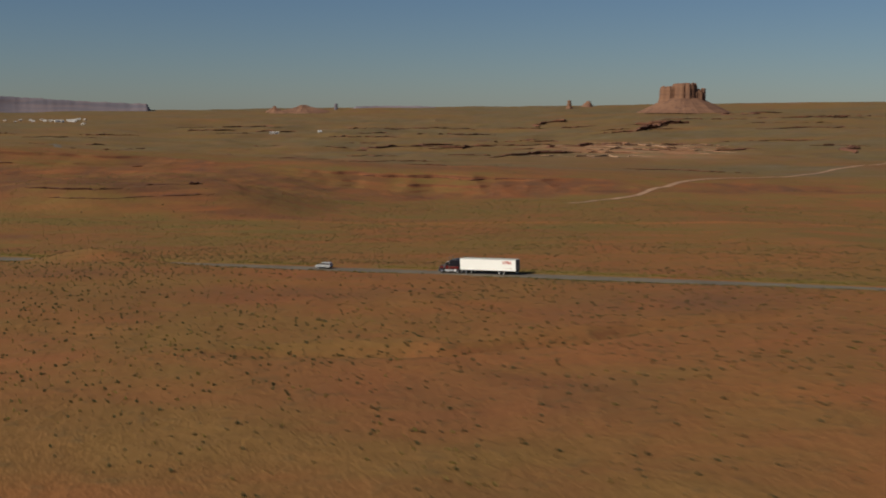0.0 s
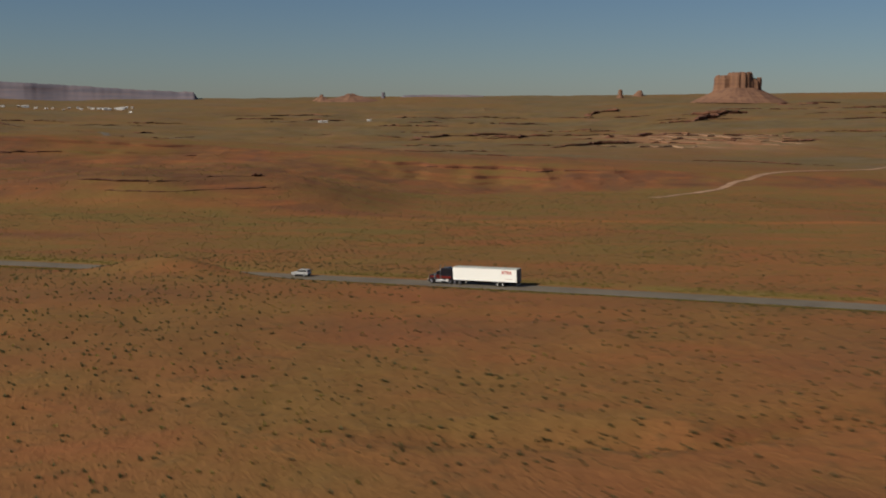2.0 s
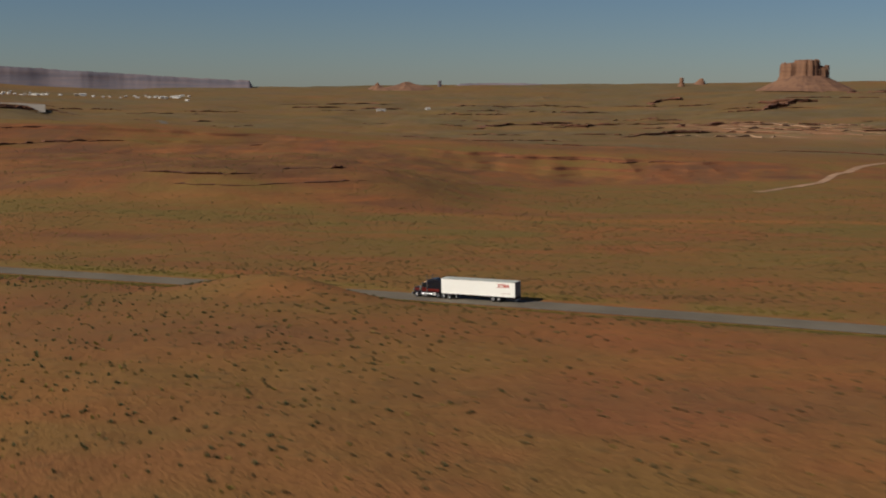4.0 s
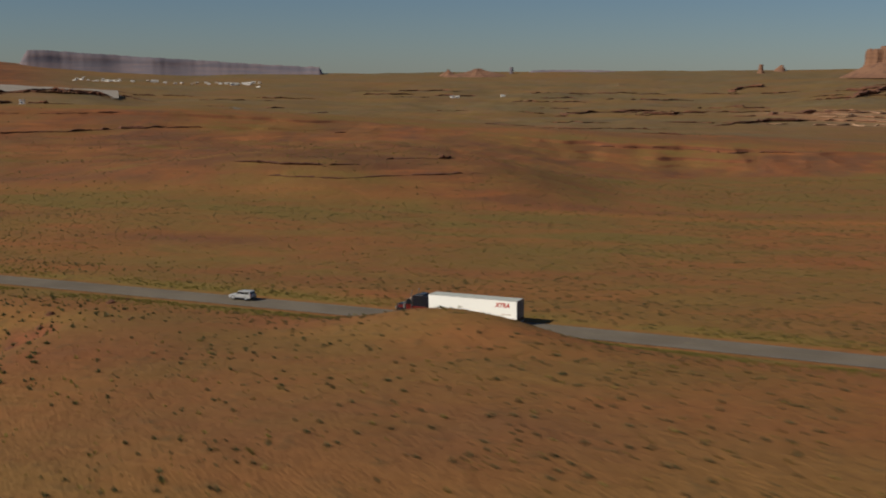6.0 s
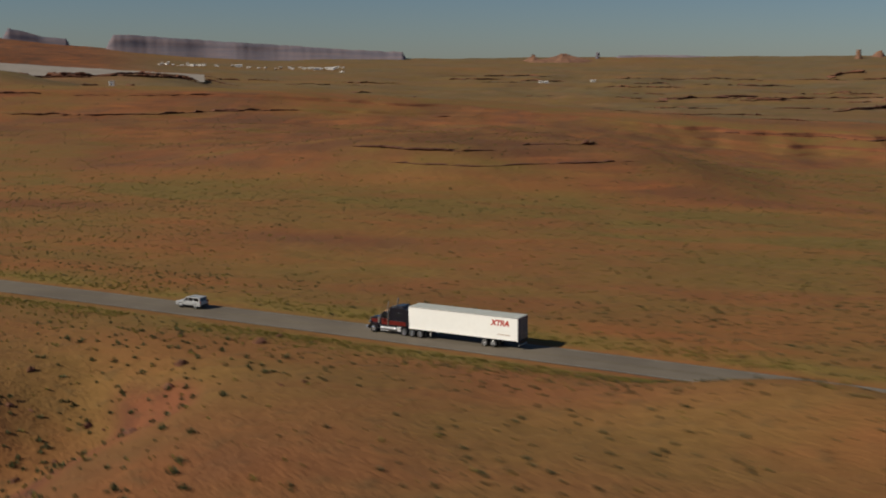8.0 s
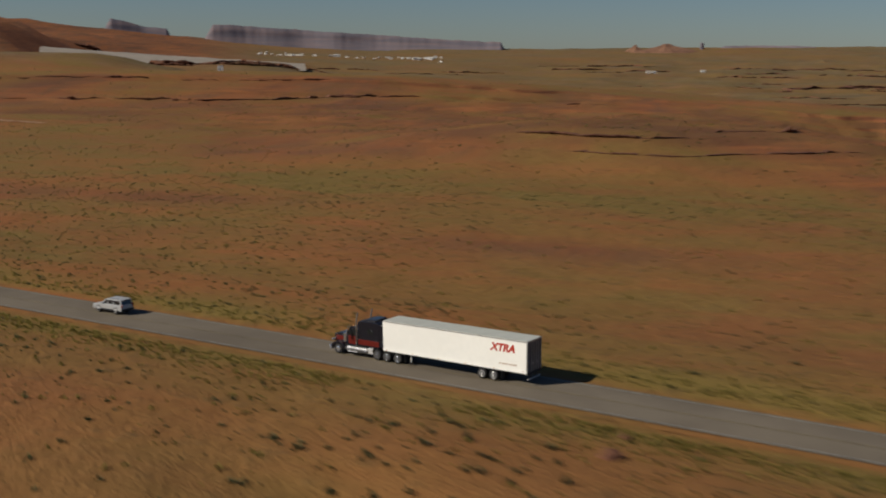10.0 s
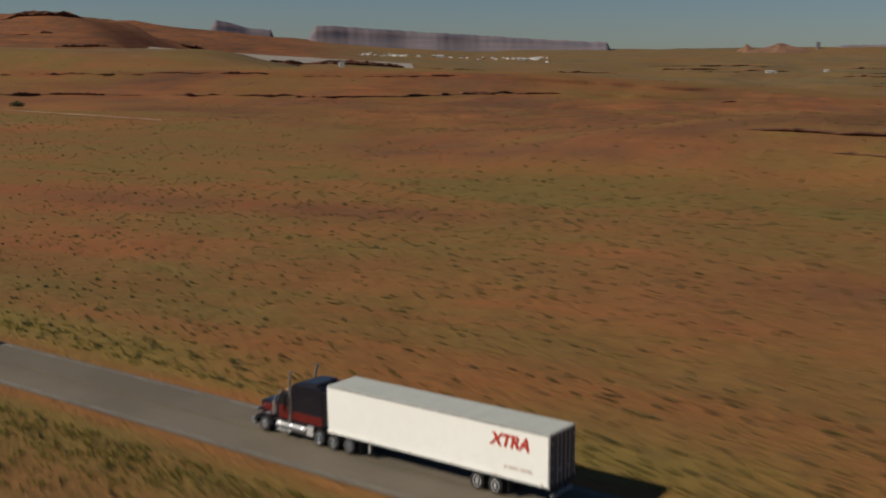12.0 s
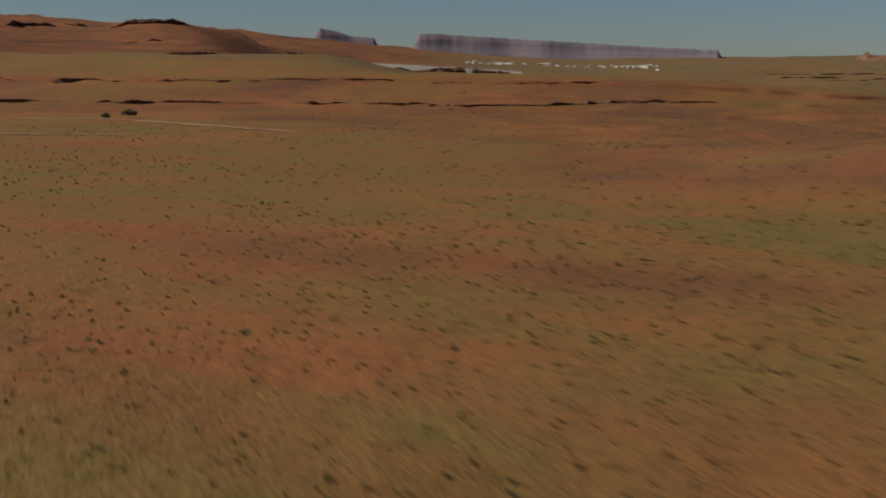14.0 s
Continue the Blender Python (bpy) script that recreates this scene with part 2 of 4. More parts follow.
def land(x, y):
    """Height of the ground."""
    x, y = np.broadcast_arrays(np.asarray(x, float), np.asarray(y, float))
    xc = np.clip(x, -300, 140)
    zr = road_z(xc)
    d = (y - lane_y(np.clip(x, -900, 700)) + 1.2) * 0.93  # from the road's middle, away from the camera
    r = np.hypot(x, y)
    bearing = np.degrees(np.arctan2(-x, np.maximum(y, 1)))
    # near side: the ground climbs from the road to a low plateau, with a knoll beside the road
    top = 1.0 + 9.0 * step(x, -190, -110) + 0.02 * np.maximum(x - 40, 0) + 1.3 * fbm(x, y, 60, 4, 1)
    gully = np.exp(-(((x + 172 + 6 * fbm(x, y, 25, 2, 9)) / 13) ** 2)) * step(-d, 22, 50)
    top = top - 6.5 * gully
    climb = np.maximum(-d - 5.5, 0) * (0.138 + 0.05 * step(x, -130, -85) + 0.035 * step(x, 40, 75) + 0.015 * fbm(x, y, 35, 2, 10))
    room = np.maximum(top - zr, 0.3)
    near = zr + np.where(top > zr, room * np.tanh(climb / room), (top - zr) * step(-d, 6, 40))
    near = near + 4.3 * np.exp(-(((x + 99) / 18) ** 2)) * np.exp(-(((d + 24) / 12) ** 2))
    # a dry wash with a cut bank on the plateau
    wash = y - 171 - 0.55 * np.maximum(x, 0) - 5 * fbm(x, y, 22, 3, 15)
    near = near - 1.9 * (step(wash, -3.5, 0.5) - step(wash, 1.0, 9.0)) * step(x, -40, -20) * (1 - step(x, 50, 75))
    # far side: a plain that falls away
    fall = 0.011 + 0.043 * step(x, -250, 0)
    over = np.maximum(d, 0)
    plain_z = zr - 2.6 * step(over, 6, 50) - fall * np.clip(over - 50, 0, 660) + 0.9 * fbm(x, y, 90, 4, 2) * step(over, 8, 60)
    # a low bench of red beds out on the plain
    front = 640 + 24 * fbm(x, y, 90, 3, 3)
    broken = step(y, red_line(x) - 30, red_line(x) + 60)
    plain_z = plain_z + broken * (2.2 * fbm(x, y, 46, 4, 21) + 1.6 * (0.5 - np.abs(fbm(x, y * 0.5, 34, 3, 22))))
    bench = 12 * step(y, front - 70, front + 22) * step(-x, 60, 140) * (1 - step(-x, 210, 350)) * (1 - step(y, front + 60, front + 260))
    mid = plain_z + bench
    # the long scarp behind it: three ledges between bare red slopes
    q, u, crest = scarp(x, y)
    lift = np.interp(u, SCARP_U, SCARP_F)
    foot_z = np.minimum(mid, crest - 3)
    mid = np.where(u > 0, foot_z + (crest - foot_z) * lift, mid)
    knob = 26 * step(-x, 640, 760) * step(q, 110, 270) * (1 - 0.4 * step(q, 380, 700))
    mid = mid + knob * (1 + 0.2 * fbm(x, y, 120, 3, 16))
    hill = np.where(u > 0, 12 * step(u, 0, 0.2), bench)
    # distance
    rim = np.interp(bearing, [-60, -21, -10, 0, 13, 25, 60], [90, 80, 68, 56, 40, 35, 70])
    far = -31 + (rim + 31) * np.clip((r - 2300) / 2550, 0, 1.0) ** 2.1
    far = far + 24 * step(x, 150, 700) * step(r, 1900, 2700) * (1 - step(r, 3500, 4500))
    ridge = np.interp(bearing, [21, 25, 31, 38, 46, 70], [0, 12, 56, 98, 122, 130])
    far = far + 27 * step(bearing, 22, 25.5) * (1 - step(bearing, 36, 42)) * step(r, 2200, 2520) * (1 - step(r, 3000, 3300))
    start = np.interp(bearing, [31, 36], [3150, 2300])
    far = far + ridge * step(r, start, start + 800) * (1 + 0.34 * fbm(x, y, 150, 5, 14))
    far = far + 34 * np.exp(-(((x + 1230) / 330) ** 2) - ((y - 1520) / 310) ** 2)
    far = far + (11 * fbm(x, y, 420, 5, 5) + 15 * (0.5 - np.abs(fbm(x, y, 230, 5, 12)))) * step(r, 1150, 2000) * (1 - 0.6 * step(r, 3600, 4700))
    k = step(q, 140, 560)
    z = mid + (far - mid) * k
    beds = 0.35 * step(hill, 0.6, 4) * (1 - k) + k * step(r, 1300, 1800)
    ledges = terrace(z + 1.8 * fbm(x, y, 150, 3, 6), 4.2, 0.72, 1.0)
    cut = beds * np.clip(0.35 + 1.1 * fbm(x, y, 190, 3, 7), 0, 0.9)
    z = z + (ledges - z) * cut
    cliffs = terrace(z + 5 * fbm(x, y, 120, 3, 20), 17.0, 0.6, 3.0)
    z = z + (cliffs - z) * 0.85 * k * step(bearing, 24, 30) * step(r, 1900, 2400)
    z = np.where(d < 0, near, z)
    # behind and to the sides of the flight
    z = z + 0.35 * fbm(x, y, 9, 3, 8) * step(np.abs(d), 8, 25) * (1 - step(r, 800, 1500))
    return np.where(np.abs(d) < 4.9, np.minimum(z, road_z(x) - 0.12), z)


def spaced(a, b, fine0, fine1, gap, grow):
    """Grid lines from a to b, gap apart between fine0 and fine1, growing wider outside."""
    mid = list(np.arange(fine0, fine1, gap))
    g, v, up = gap, mid[-1], []
    while v < b:
        g = min(g * grow, 32)
        v += g
        up.append(v)
    g, v, down = gap, mid[0], []
    while v > a:
        g *= grow * 1.02
        v -= g
        down.append(v)
    return np.array(down[::-1] + mid + up)


def sheet(name, xs, ys, zs, material):
    """A grid of quads over the lines xs and ys."""
    nx, ny = len(xs), len(ys)
    co = np.stack([np.tile(xs, ny), np.repeat(ys, nx), zs.ravel()], 1).astype(np.float32)
    i = np.arange(nx * ny).reshape(ny, nx)
    q = np.stack([i[:-1, :-1], i[:-1, 1:], i[1:, 1:], i[1:, :-1]], -1).reshape(-1, 4)
    me = bpy.data.meshes.new(name)
    me.vertices.add(len(co))
    me.vertices.foreach_set("co", co.ravel())
    me.loops.add(q.size)
    me.loops.foreach_set("vertex_index", q.ravel().astype(np.int32))
    me.polygons.add(len(q))
    me.polygons.foreach_set("loop_start", np.arange(0, q.size, 4, dtype=np.int32))
    me.update(calc_edges=True)
    me.polygons.foreach_set("use_smooth", np.ones(len(q), bool))
    me.materials.append(material)
    return new(name, me)


gx = spaced(-4900, 3200, -330, 140, 1.7, 1.03)
gy = np.concatenate([spaced(-700, 560, 110, 560, 1.8, 1.03)[:-1], np.arange(562, 900, 4.0), np.arange(900, 1230, 2.4), spaced(1230, 5200, 1232, 1300, 4.0, 1.012)])
gy = np.unique(gy)
ground = sheet("ground", gx, gy, land(gx[None, :], gy[:, None]), GROUND)
mask = ground.data.attributes.new("verge", "FLOAT", "POINT")
off_road = np.abs(gy[:, None] - lane_y(gx)[None, :] + 1.2) * 0.93
mask.data.foreach_set("value", (step(off_road, 4.5, 6) * (1 - step(off_road, 8, 17))).ravel().astype(np.float32))
X, Y = np.meshgrid(gx, gy)
R = np.hypot(X, Y)
Q, U, _ = scarp(X, Y)
mottle = fbm(X, Y, 60, 4, 41)
# bare red shale: scarp faces, the bench, the far red hills, blown-out patches on the plateau
bare = step(U, 0.03, 0.2) * (1 - step(U, 0.90, 1.0)) * np.clip(0.8 + 1.2 * fbm(X, Y * 0.3, 45, 3, 42), 0, 1)
bare = np.maximum(bare, 0.7 * step(Y, 585, 625) * (1 - step(Y, 680, 730)) * step(-X, 70, 150) * (1 - step(-X, 220, 330)) * np.clip(0.6 + 1.6 * mottle, 0, 1))
bare = np.maximum(bare, step(np.degrees(np.arctan2(-X, np.maximum(Y, 1))), 24, 29) * step(R, 2250, 2700))
bare = np.maximum(bare, 0.75 * step(Q, 60, 140) * (1 - step(Q, 380, 700)) * np.clip(0.35 + 1.6 * fbm(X, Y, 210, 4, 43), 0, 1) * step(X, -620, -500))
edge = red_line(X) + 45 * fbm(X, Y, 80, 3, 45)
bare = np.maximum(bare, 0.85 * step(Y, edge - 15, edge + 25) * (1 - step(U, 0.3, 0.5)) * (Q < 60) * np.clip(0.82 + 1.1 * fbm(X, Y, 38, 4, 46), 0, 1))
for px, py, sx, sy in ((52, 205, 34, 42), (8, 150, 26, 14), (-30, 235, 40, 10), (-95, 268, 40, 16), (-150, 300, 26, 14), (-190, 470, 70, 16), (-60, 610, 150, 18), (-300, 520, 60, 14)):
    bare = np.maximum(bare, 0.95 * np.exp(-((X - px) / sx) ** 2 - ((Y - py) / sy) ** 2) * np.clip(0.75 + mottle, 0, 1))
# grey-green slopes up the valley and the olive hill behind the scarp
cool = step(Q, 90, 260) * np.clip(0.8 + 0.7 * fbm(X, Y * 2.2, 260, 4, 44), 0, 1)
pale = np.exp(-(((X - 330) / 170) ** 2 + ((Y - 2080) / 330) ** 2) ** 2) * np.clip(0.55 + 1.2 * fbm(X, Y * 2, 120, 4, 47), 0, 1)
# a blown-out strip of orange dirt that runs straight across the plain
strip_y = np.interp(X, (-330, -150, 0, 120, 258, 420, 640), (612, 590, 578, 568, 556, 540, 515)) + 3 * fbm(X, Y, 30, 2, 48)
dust = np.exp(-((Y - strip_y) / 8.5) ** 2) * (0.25 + 0.75 * step(X, -120, 90)) * np.clip(0.8 + 0.7 * fbm(X, Y, 55, 3, 49), 0, 1) * step(X, -330, -200)
for label_name, value in (("bare", bare), ("cool", cool), ("pale", pale), ("dust", dust)):
    ground.data.attributes.new(label_name, "FLOAT", "POINT").data.foreach_set("value", value.ravel().astype(np.float32))
tagged(ground, "rolling red desert ground with sparse olive scrub and rock ledges", "ground", kind="structure")


def ribbon(name, pts, half, lift, material, on_land=True, parent=None, cross=3):
    """A strip along a row of points in plan."""
    bm = bmesh.new()
    prev = None
    for i, p in enumerate(pts):
        a, b = pts[max(i - 1, 0)], pts[min(i + 1, len(pts) - 1)]
        t = Vector((b[0] - a[0], b[1] - a[1])).normalized()
        w = half(i) if callable(half) else half
        row = []
        for k in range(cross):
            o = (k / (cross - 1) * 2 - 1) * w
            x, y = p[0] - t.y * o, p[1] + t.x * o
            z = float(land(x, y)) if on_land else p[2]
            row.append(bm.verts.new((x, y, z + lift)))
        if prev:
            for k in range(cross - 1):
                bm.faces.new((prev[k], row[k], row[k + 1], prev[k + 1]))
        prev = row
    for f in bm.faces:
        f.smooth = True
    if bm.faces and sum(f.normal.z if f.normal.length else f.calc_area() * 0 for f in bm.faces) <= 0:
        bm.normal_update()
        if sum(f.normal.z for f in bm.faces) < 0:
            bmesh.ops.reverse_faces(bm, faces=bm.faces)
    me = bpy.data.meshes.new(name)
    bm.to_mesh(me)
    bm.free()
    me.materials.append(material)
    ob = new(name, me)
    ob.parent = parent
    return ob


def along_road(offset, x0, x1, gap=4.0):
    """Points beside the lane, offset metres away from the camera."""
    out = []
    for x in np.arange(x0, x1, gap):
        sl = float(lane_y(x + 0.5) - lane_y(x - 0.5))
        n = math.hypot(1, sl)
        out.append((float(x) - sl / n * offset, float(lane_y(x)) + offset / n, float(road_z(x))))
    return out


road = ribbon("road", along_road(-1.2, -620, 420), 3.8, 0.0, ASPHALT, False)
for off in (-5.55, 3.15):
    tagged(ribbon("shoulder", [(x, y, z - 0.06) for x, y, z in along_road(off, -620, 420)], 0.6, 0.0, GROUND, False, road, 2), "red-brown dirt shoulder")
tagged(road, "two-lane grey asphalt desert highway, worn and sun-bleached", "road", kind="structure")
for off in (-4.55, 2.15):
    tagged(ribbon("edge_line", along_road(off, -620, 420), 0.09, 0.02, LINE_WHITE, False, road, 2), "worn white edge line")
tagged(ribbon("centre_line", along_road(-1.2, -620, 420), 0.08, 0.02, LINE_YELLOW, False, road, 2), "faded yellow centre line")


# ---- building blocks ----
def part(name, bm, material, parent=None, label="", at=(0, 0, 0), smooth=False):
    if smooth:
        for f in bm.faces:
            f.smooth = True
    me = bpy.data.meshes.new(name)
    bm.to_mesh(me)
    bm.free()
    me.materials.append(material)
    ob = new(name, me)
    ob.parent = parent
    ob.location = at
    if label:
        tagged(ob, label)
    return ob


def block(x0, x1, y0, y1, z0, z1, bevel=0.0, into=None):
    bm = into or bmesh.new()
    made = bmesh.ops.create_cube(bm, size=1.0)["verts"]
    bmesh.ops.scale(bm, vec=(x1 - x0, y1 - y0, z1 - z0), verts=made)
    bmesh.ops.translate(bm, vec=((x0 + x1) / 2, (y0 + y1) / 2, (z0 + z1) / 2), verts=made)
    if bevel:
        bmesh.ops.bevel(bm, geom=list({e for v in made for e in v.link_edges}), offset=bevel, segments=2, affect="EDGES", profile=0.6)
    return bm


def tube(a, b, r0, r1=None, sides=14, into=None):
    bm = into or bmesh.new()
    a, b = Vector(a), Vector(b)
    m = Matrix.Translation((a + b) / 2) @ (b - a).to_track_quat("Z", "Y").to_matrix().to_4x4()
    bmesh.ops.create_cone(bm, cap_ends=True, segments=sides, radius1=r0, radius2=r0 if r1 is None else r1, depth=(b - a).length, matrix=m)
    return bm


def profile(points, y0, y1, bevel=0.0):
    """A side outline (x, z) drawn across from y0 to y1."""
    bm = bmesh.new()
    a = [bm.verts.new((x, y0, z)) for x, z in points]
    b = [bm.verts.new((x, y1, z)) for x, z in points]
    bm.faces.new(a)
    bm.faces.new(b[::-1])
    for i in range(len(a)):
        j = (i + 1) % len(a)
        bm.faces.new((a[j], a[i], b[i], b[j]))
    bmesh.ops.recalc_face_normals(bm, faces=bm.faces)
    if bevel:
        bmesh.ops.bevel(bm, geom=bm.edges[:], offset=bevel, segments=2, affect="EDGES", profile=0.6)
    return bm


def lathe(pts, sides, axis_y=True):
    """Turns (radius, along) about the y axis."""
    bm = bmesh.new()
    rings = []
    for r, h in pts:
        rings.append([bm.verts.new((r * math.cos(2 * math.pi * k / sides), h, r * math.sin(2 * math.pi * k / sides))) for k in range(sides)])
    for p, q in zip(rings, rings[1:]):
        for k in range(sides):
            j = (k + 1) % sides
            bm.faces.new((p[k], p[j], q[j], q[k]))
    bm.faces.new(rings[0][::-1])
    bm.faces.new(rings[-1])
    bmesh.ops.recalc_face_normals(bm, faces=bm.faces)
    return bm


RUBBER = plain("tyre_rubber", (0.022, 0.021, 0.02), 0.85, 0, 4)
CHROME = plain("polished_chrome", (0.62, 0.63, 0.66), 0.24, 0.85, 2, 0.05)
DULL_CHROME = plain("road_soiled_chrome", (0.26, 0.26, 0.26), 0.5, 0.6, 2, 0.25)
ALLOY = plain("polished_alloy", (0.78, 0.77, 0.74), 0.35, 0.45, 3, 0.08)
BLACK_PAINT = plain("dark_cab_paint", (0.012, 0.012, 0.018), 0.22, 0, 1.5, 0.1)
RED_PAINT = plain("dark_red_paint", (0.13, 0.013, 0.010), 0.25, 0, 1.5, 0.1)
DARK_STEEL = plain("dark_chassis_steel", (0.03, 0.03, 0.032), 0.6, 0.3, 3)
WHITE_PANEL = plain("white_trailer_panel", (0.90, 0.89, 0.82), 0.45, 0, 0.25, 0.02)
ROOF_PANEL = plain("trailer_roof_sheet", (0.47, 0.48, 0.42), 0.55, 0, 0.8, 0.06)
# grey doors; the shade on the rear end is deepened in this colour
SHADED_DOOR_PANEL = plain("shaded_trailer_door_panel", (0.10, 0.10, 0.115), 0.5, 0, 1.2, 0.1)
RAIL = plain("aluminium_rail", (0.62, 0.61, 0.58), 0.4, 0.6, 2)
RED_DECAL = plain("red_lettering", (0.50, 0.045, 0.02), 0.5, 0, 2, 0.1)
FAINT_DECAL = plain("faded_lettering", (0.55, 0.42, 0.32), 0.6, 0, 2, 0.1)
LAMP_RED = plain("red_lamp_lens", (0.30, 0.015, 0.01), 0.3, 0, 2)
LAMP_AMBER = plain("amber_lamp_lens", (0.60, 0.25, 0.03), 0.3, 0, 2)
LAMP_CLEAR = plain("clear_lamp_lens", (0.75, 0.75, 0.72), 0.12, 0, 2)
SILVER = plain("silver_car_paint", (0.46, 0.46, 0.45), 0.32, 0.2, 1.5, 0.06)
TRIM_BLACK = plain("black_plastic_trim", (0.02, 0.02, 0.021), 0.6, 0, 3)
PLATE = plain("number_plate", (0.6, 0.6, 0.56), 0.5, 0, 3)


def glass_material():
    n = Nodes("tinted_glass")
    return n.done((0.012, 0.014, 0.016), 0.06, 0, spec=0.6)


GLASS = glass_material()


def wheel(parent, x, y, r, width, rim_mat, dish, rim_part=0.56):
    """A tyre on a dished rim; y > 0 is the left side. Turns about its own y axis."""
    side = 1 if y > 0 else -1
    w = width / 2
    tyre = part("wheel", lathe([(r * rim_part, -w), (r * 0.93, -w), (r, -w * 0.72), (r, w * 0.72), (r * 0.93, w), (r * rim_part, w)], 28), RUBBER, parent, "", (x, y, r), True)
    o = side * (w + 0.004)
    rim = lathe([(r * 0.60, o - side * 0.02), (r * 0.58, o + side * 0.012), (r * 0.50, o), (r * 0.40, o - side * dish), (r * 0.22, o - side * dish * 0.6), (r * 0.17, o + side * 0.03), (r * 0.05, o + side * 0.045)], 24)
    rim_ob = part("rim", rim, rim_mat, tyre, "polished metal rim", smooth=True)
    for k in range(5):
        a = 2 * math.pi * k / 5
        c = Vector((r * 0.44 * math.cos(a), o - side * dish * 0.5, r * 0.44 * math.sin(a)))
        part("vent_hole", tube(c - Vector((0, 0.03, 0)), c + Vector((0, 0.03, 0)), r * 0.07, None, 8), DARK_STEEL, tyre)
    return tyre


def text_part(name, body, size, material, parent, m, shear=0.0, bold=0.0):
    cu = bpy.data.curves.new(name, "FONT")
    cu.body, cu.size, cu.extrude, cu.offset, cu.shear = body, size, 0.004, bold, shear
    cu.align_x, cu.align_y = "CENTER", "CENTER"
    tmp = bpy.data.objects.new(name, cu)
    scene.collection.objects.link(tmp)
    me = bpy.data.meshes.new_from_object(tmp.evaluated_get(bpy.context.evaluated_depsgraph_get()))
    bpy.data.objects.remove(tmp)
    me.materials.clear()
    me.materials.append(material)
    ob = new(name, me)
    ob.parent = parent
    ob.matrix_local = m
    return ob


# ---- semi-trailer: origin on the road below its front wall, x ahead, y to its left ----
def build_trailer():
    L, W, z0, z1 = 16.1, 1.3, 1.12, 4.12
    top = tagged(new("semi_trailer"), "long white box semi-trailer with red lettering and grey, shade-darkened rear doors", "trailer")
    part("box_body", block(-L, 0, -W, W, z0, z1 - 0.03, 0.03), WHITE_PANEL, top)
    part("roof", block(-L + 0.02, -0.02, -W + 0.03, W - 0.03, z1 - 0.025, z1 + 0.015, 0.012), ROOF_PANEL, top, "pale grey sheet roof")
    seams = bmesh.new()
    for k in range(1, 13):
        x = -L * k / 13
        block(x - 0.02, x + 0.02, -W + 0.04, W - 0.04, z1 + 0.012, z1 + 0.02, 0, seams)
    part("roof_seams", seams, ROOF_PANEL, top)
    for s in (1, -1):
        part("top_rail", block(-L, 0.01, s * W - 0.02, s * W + 0.02, z1 - 0.12, z1, 0.012), RAIL, top)
        part("bottom_rail", block(-L, 0.01, s * W - 0.02, s * W + 0.025, z0, z0 + 0.22, 0.01), WHITE_PANEL, top)
        for k in range(6):
            x = -0.4 - 3.05 * k
            part("marker_lamp", block(x - 0.06, x + 0.06, s * (W + 0.025) - 0.012, s * (W + 0.025) + 0.012, z0 + 0.08, z0 + 0.14), LAMP_AMBER if k < 5 else LAMP_RED, top)
        part("corner_post", block(-L - 0.02, -L + 0.1, s * W - 0.03, s * W + 0.025, z0 - 0.02, z1 + 0.005, 0.01), RAIL, top)
        part("front_corner", tube((0.0, s * (W - 0.06), z0), (0.0, s * (W - 0.06), z1 - 0.02), 0.07), WHITE_PANEL, top, smooth=True)
        # lettering
        rot = pose(0, 0, 0, 90, 0, 180 if s > 0 else 0)
        text_part("lettering", "XTRA", 0.98, RED_DECAL, top, Matrix.Translation((-13.5, s * (W + 0.008), 3.22)) @ rot, 0.25, 0.045)
        for x0, x1 in ((-13.15, -13.35), (-13.45, -14.1), (-14.2, -15.0)):
            part("small_lettering", block(x1, x0, s * W - 0.004, s * W + 0.012, 1.72, 1.84), FAINT_DECAL, top, "faded small lettering")
    # rear doors
    for s in (1, -1):
        door = part("rear_door", block(-L - 0.05, -L - 0.01, min(0.01 * s, s * (W - 0.07)), max(0.01 * s, s * (W - 0.07)), z0 + 0.12, z1 - 0.12, 0.012), SHADED_DOOR_PANEL, top, "grey rear door, darkened for the shaded end")
        for y in (0.22, 0.62):
            part("lock_rod", tube((-L - 0.08, s * y, z0 + 0.14), (-L - 0.08, s * y, z1 - 0.14), 0.02, None, 8), RAIL, door)
        part("door_handle", block(-L - 0.12, -L - 0.08, s * 0.42 - 0.22, s * 0.42 + 0.22, 2.0, 2.05), RAIL, door)
        for z in (1.5, 2.2, 2.9, 3.6):
            part("hinge", block(-L - 0.07, -L - 0.045, s * (W - 0.16) - 0.08, s * (W - 0.16) + 0.08, z - 0.04, z + 0.04), RAIL, door)
        lamp = tube((-L - 0.06, s * 0.95, z0 + 0.02), (-L - 0.02, s * 0.95, z0 + 0.02), 0.07, None, 12)
        part("tail_lamp", lamp, LAMP_RED, top, "round red tail lamp")
        part("guard_post", block(-L + 0.02, -L + 0.1, s * 0.5 - 0.04, s * 0.5 + 0.04, 0.55, z0 + 0.02), DARK_STEEL, top)
        part("mud_flap", block(-13.42, -13.39, s * 0.95 - 0.3, s * 0.95 + 0.3, 0.28, 1.0), TRIM_BLACK, top)
    part("rear_sill", block(-L - 0.06, -L + 0.1, -W + 0.02, W - 0.02, z0 - 0.14, z0 + 0.1, 0.01), DARK_STEEL, top)
    part("rear_guard", block(-L - 0.02, -L + 0.08, -1.15, 1.15, 0.5, 0.6, 0.01), RAIL, top, "bare metal underride bar")
    part("rear_header", block(-L - 0.05, -L, -W + 0.05, W - 0.05, z1 - 0.12, z1, 0.01), RAIL, top)
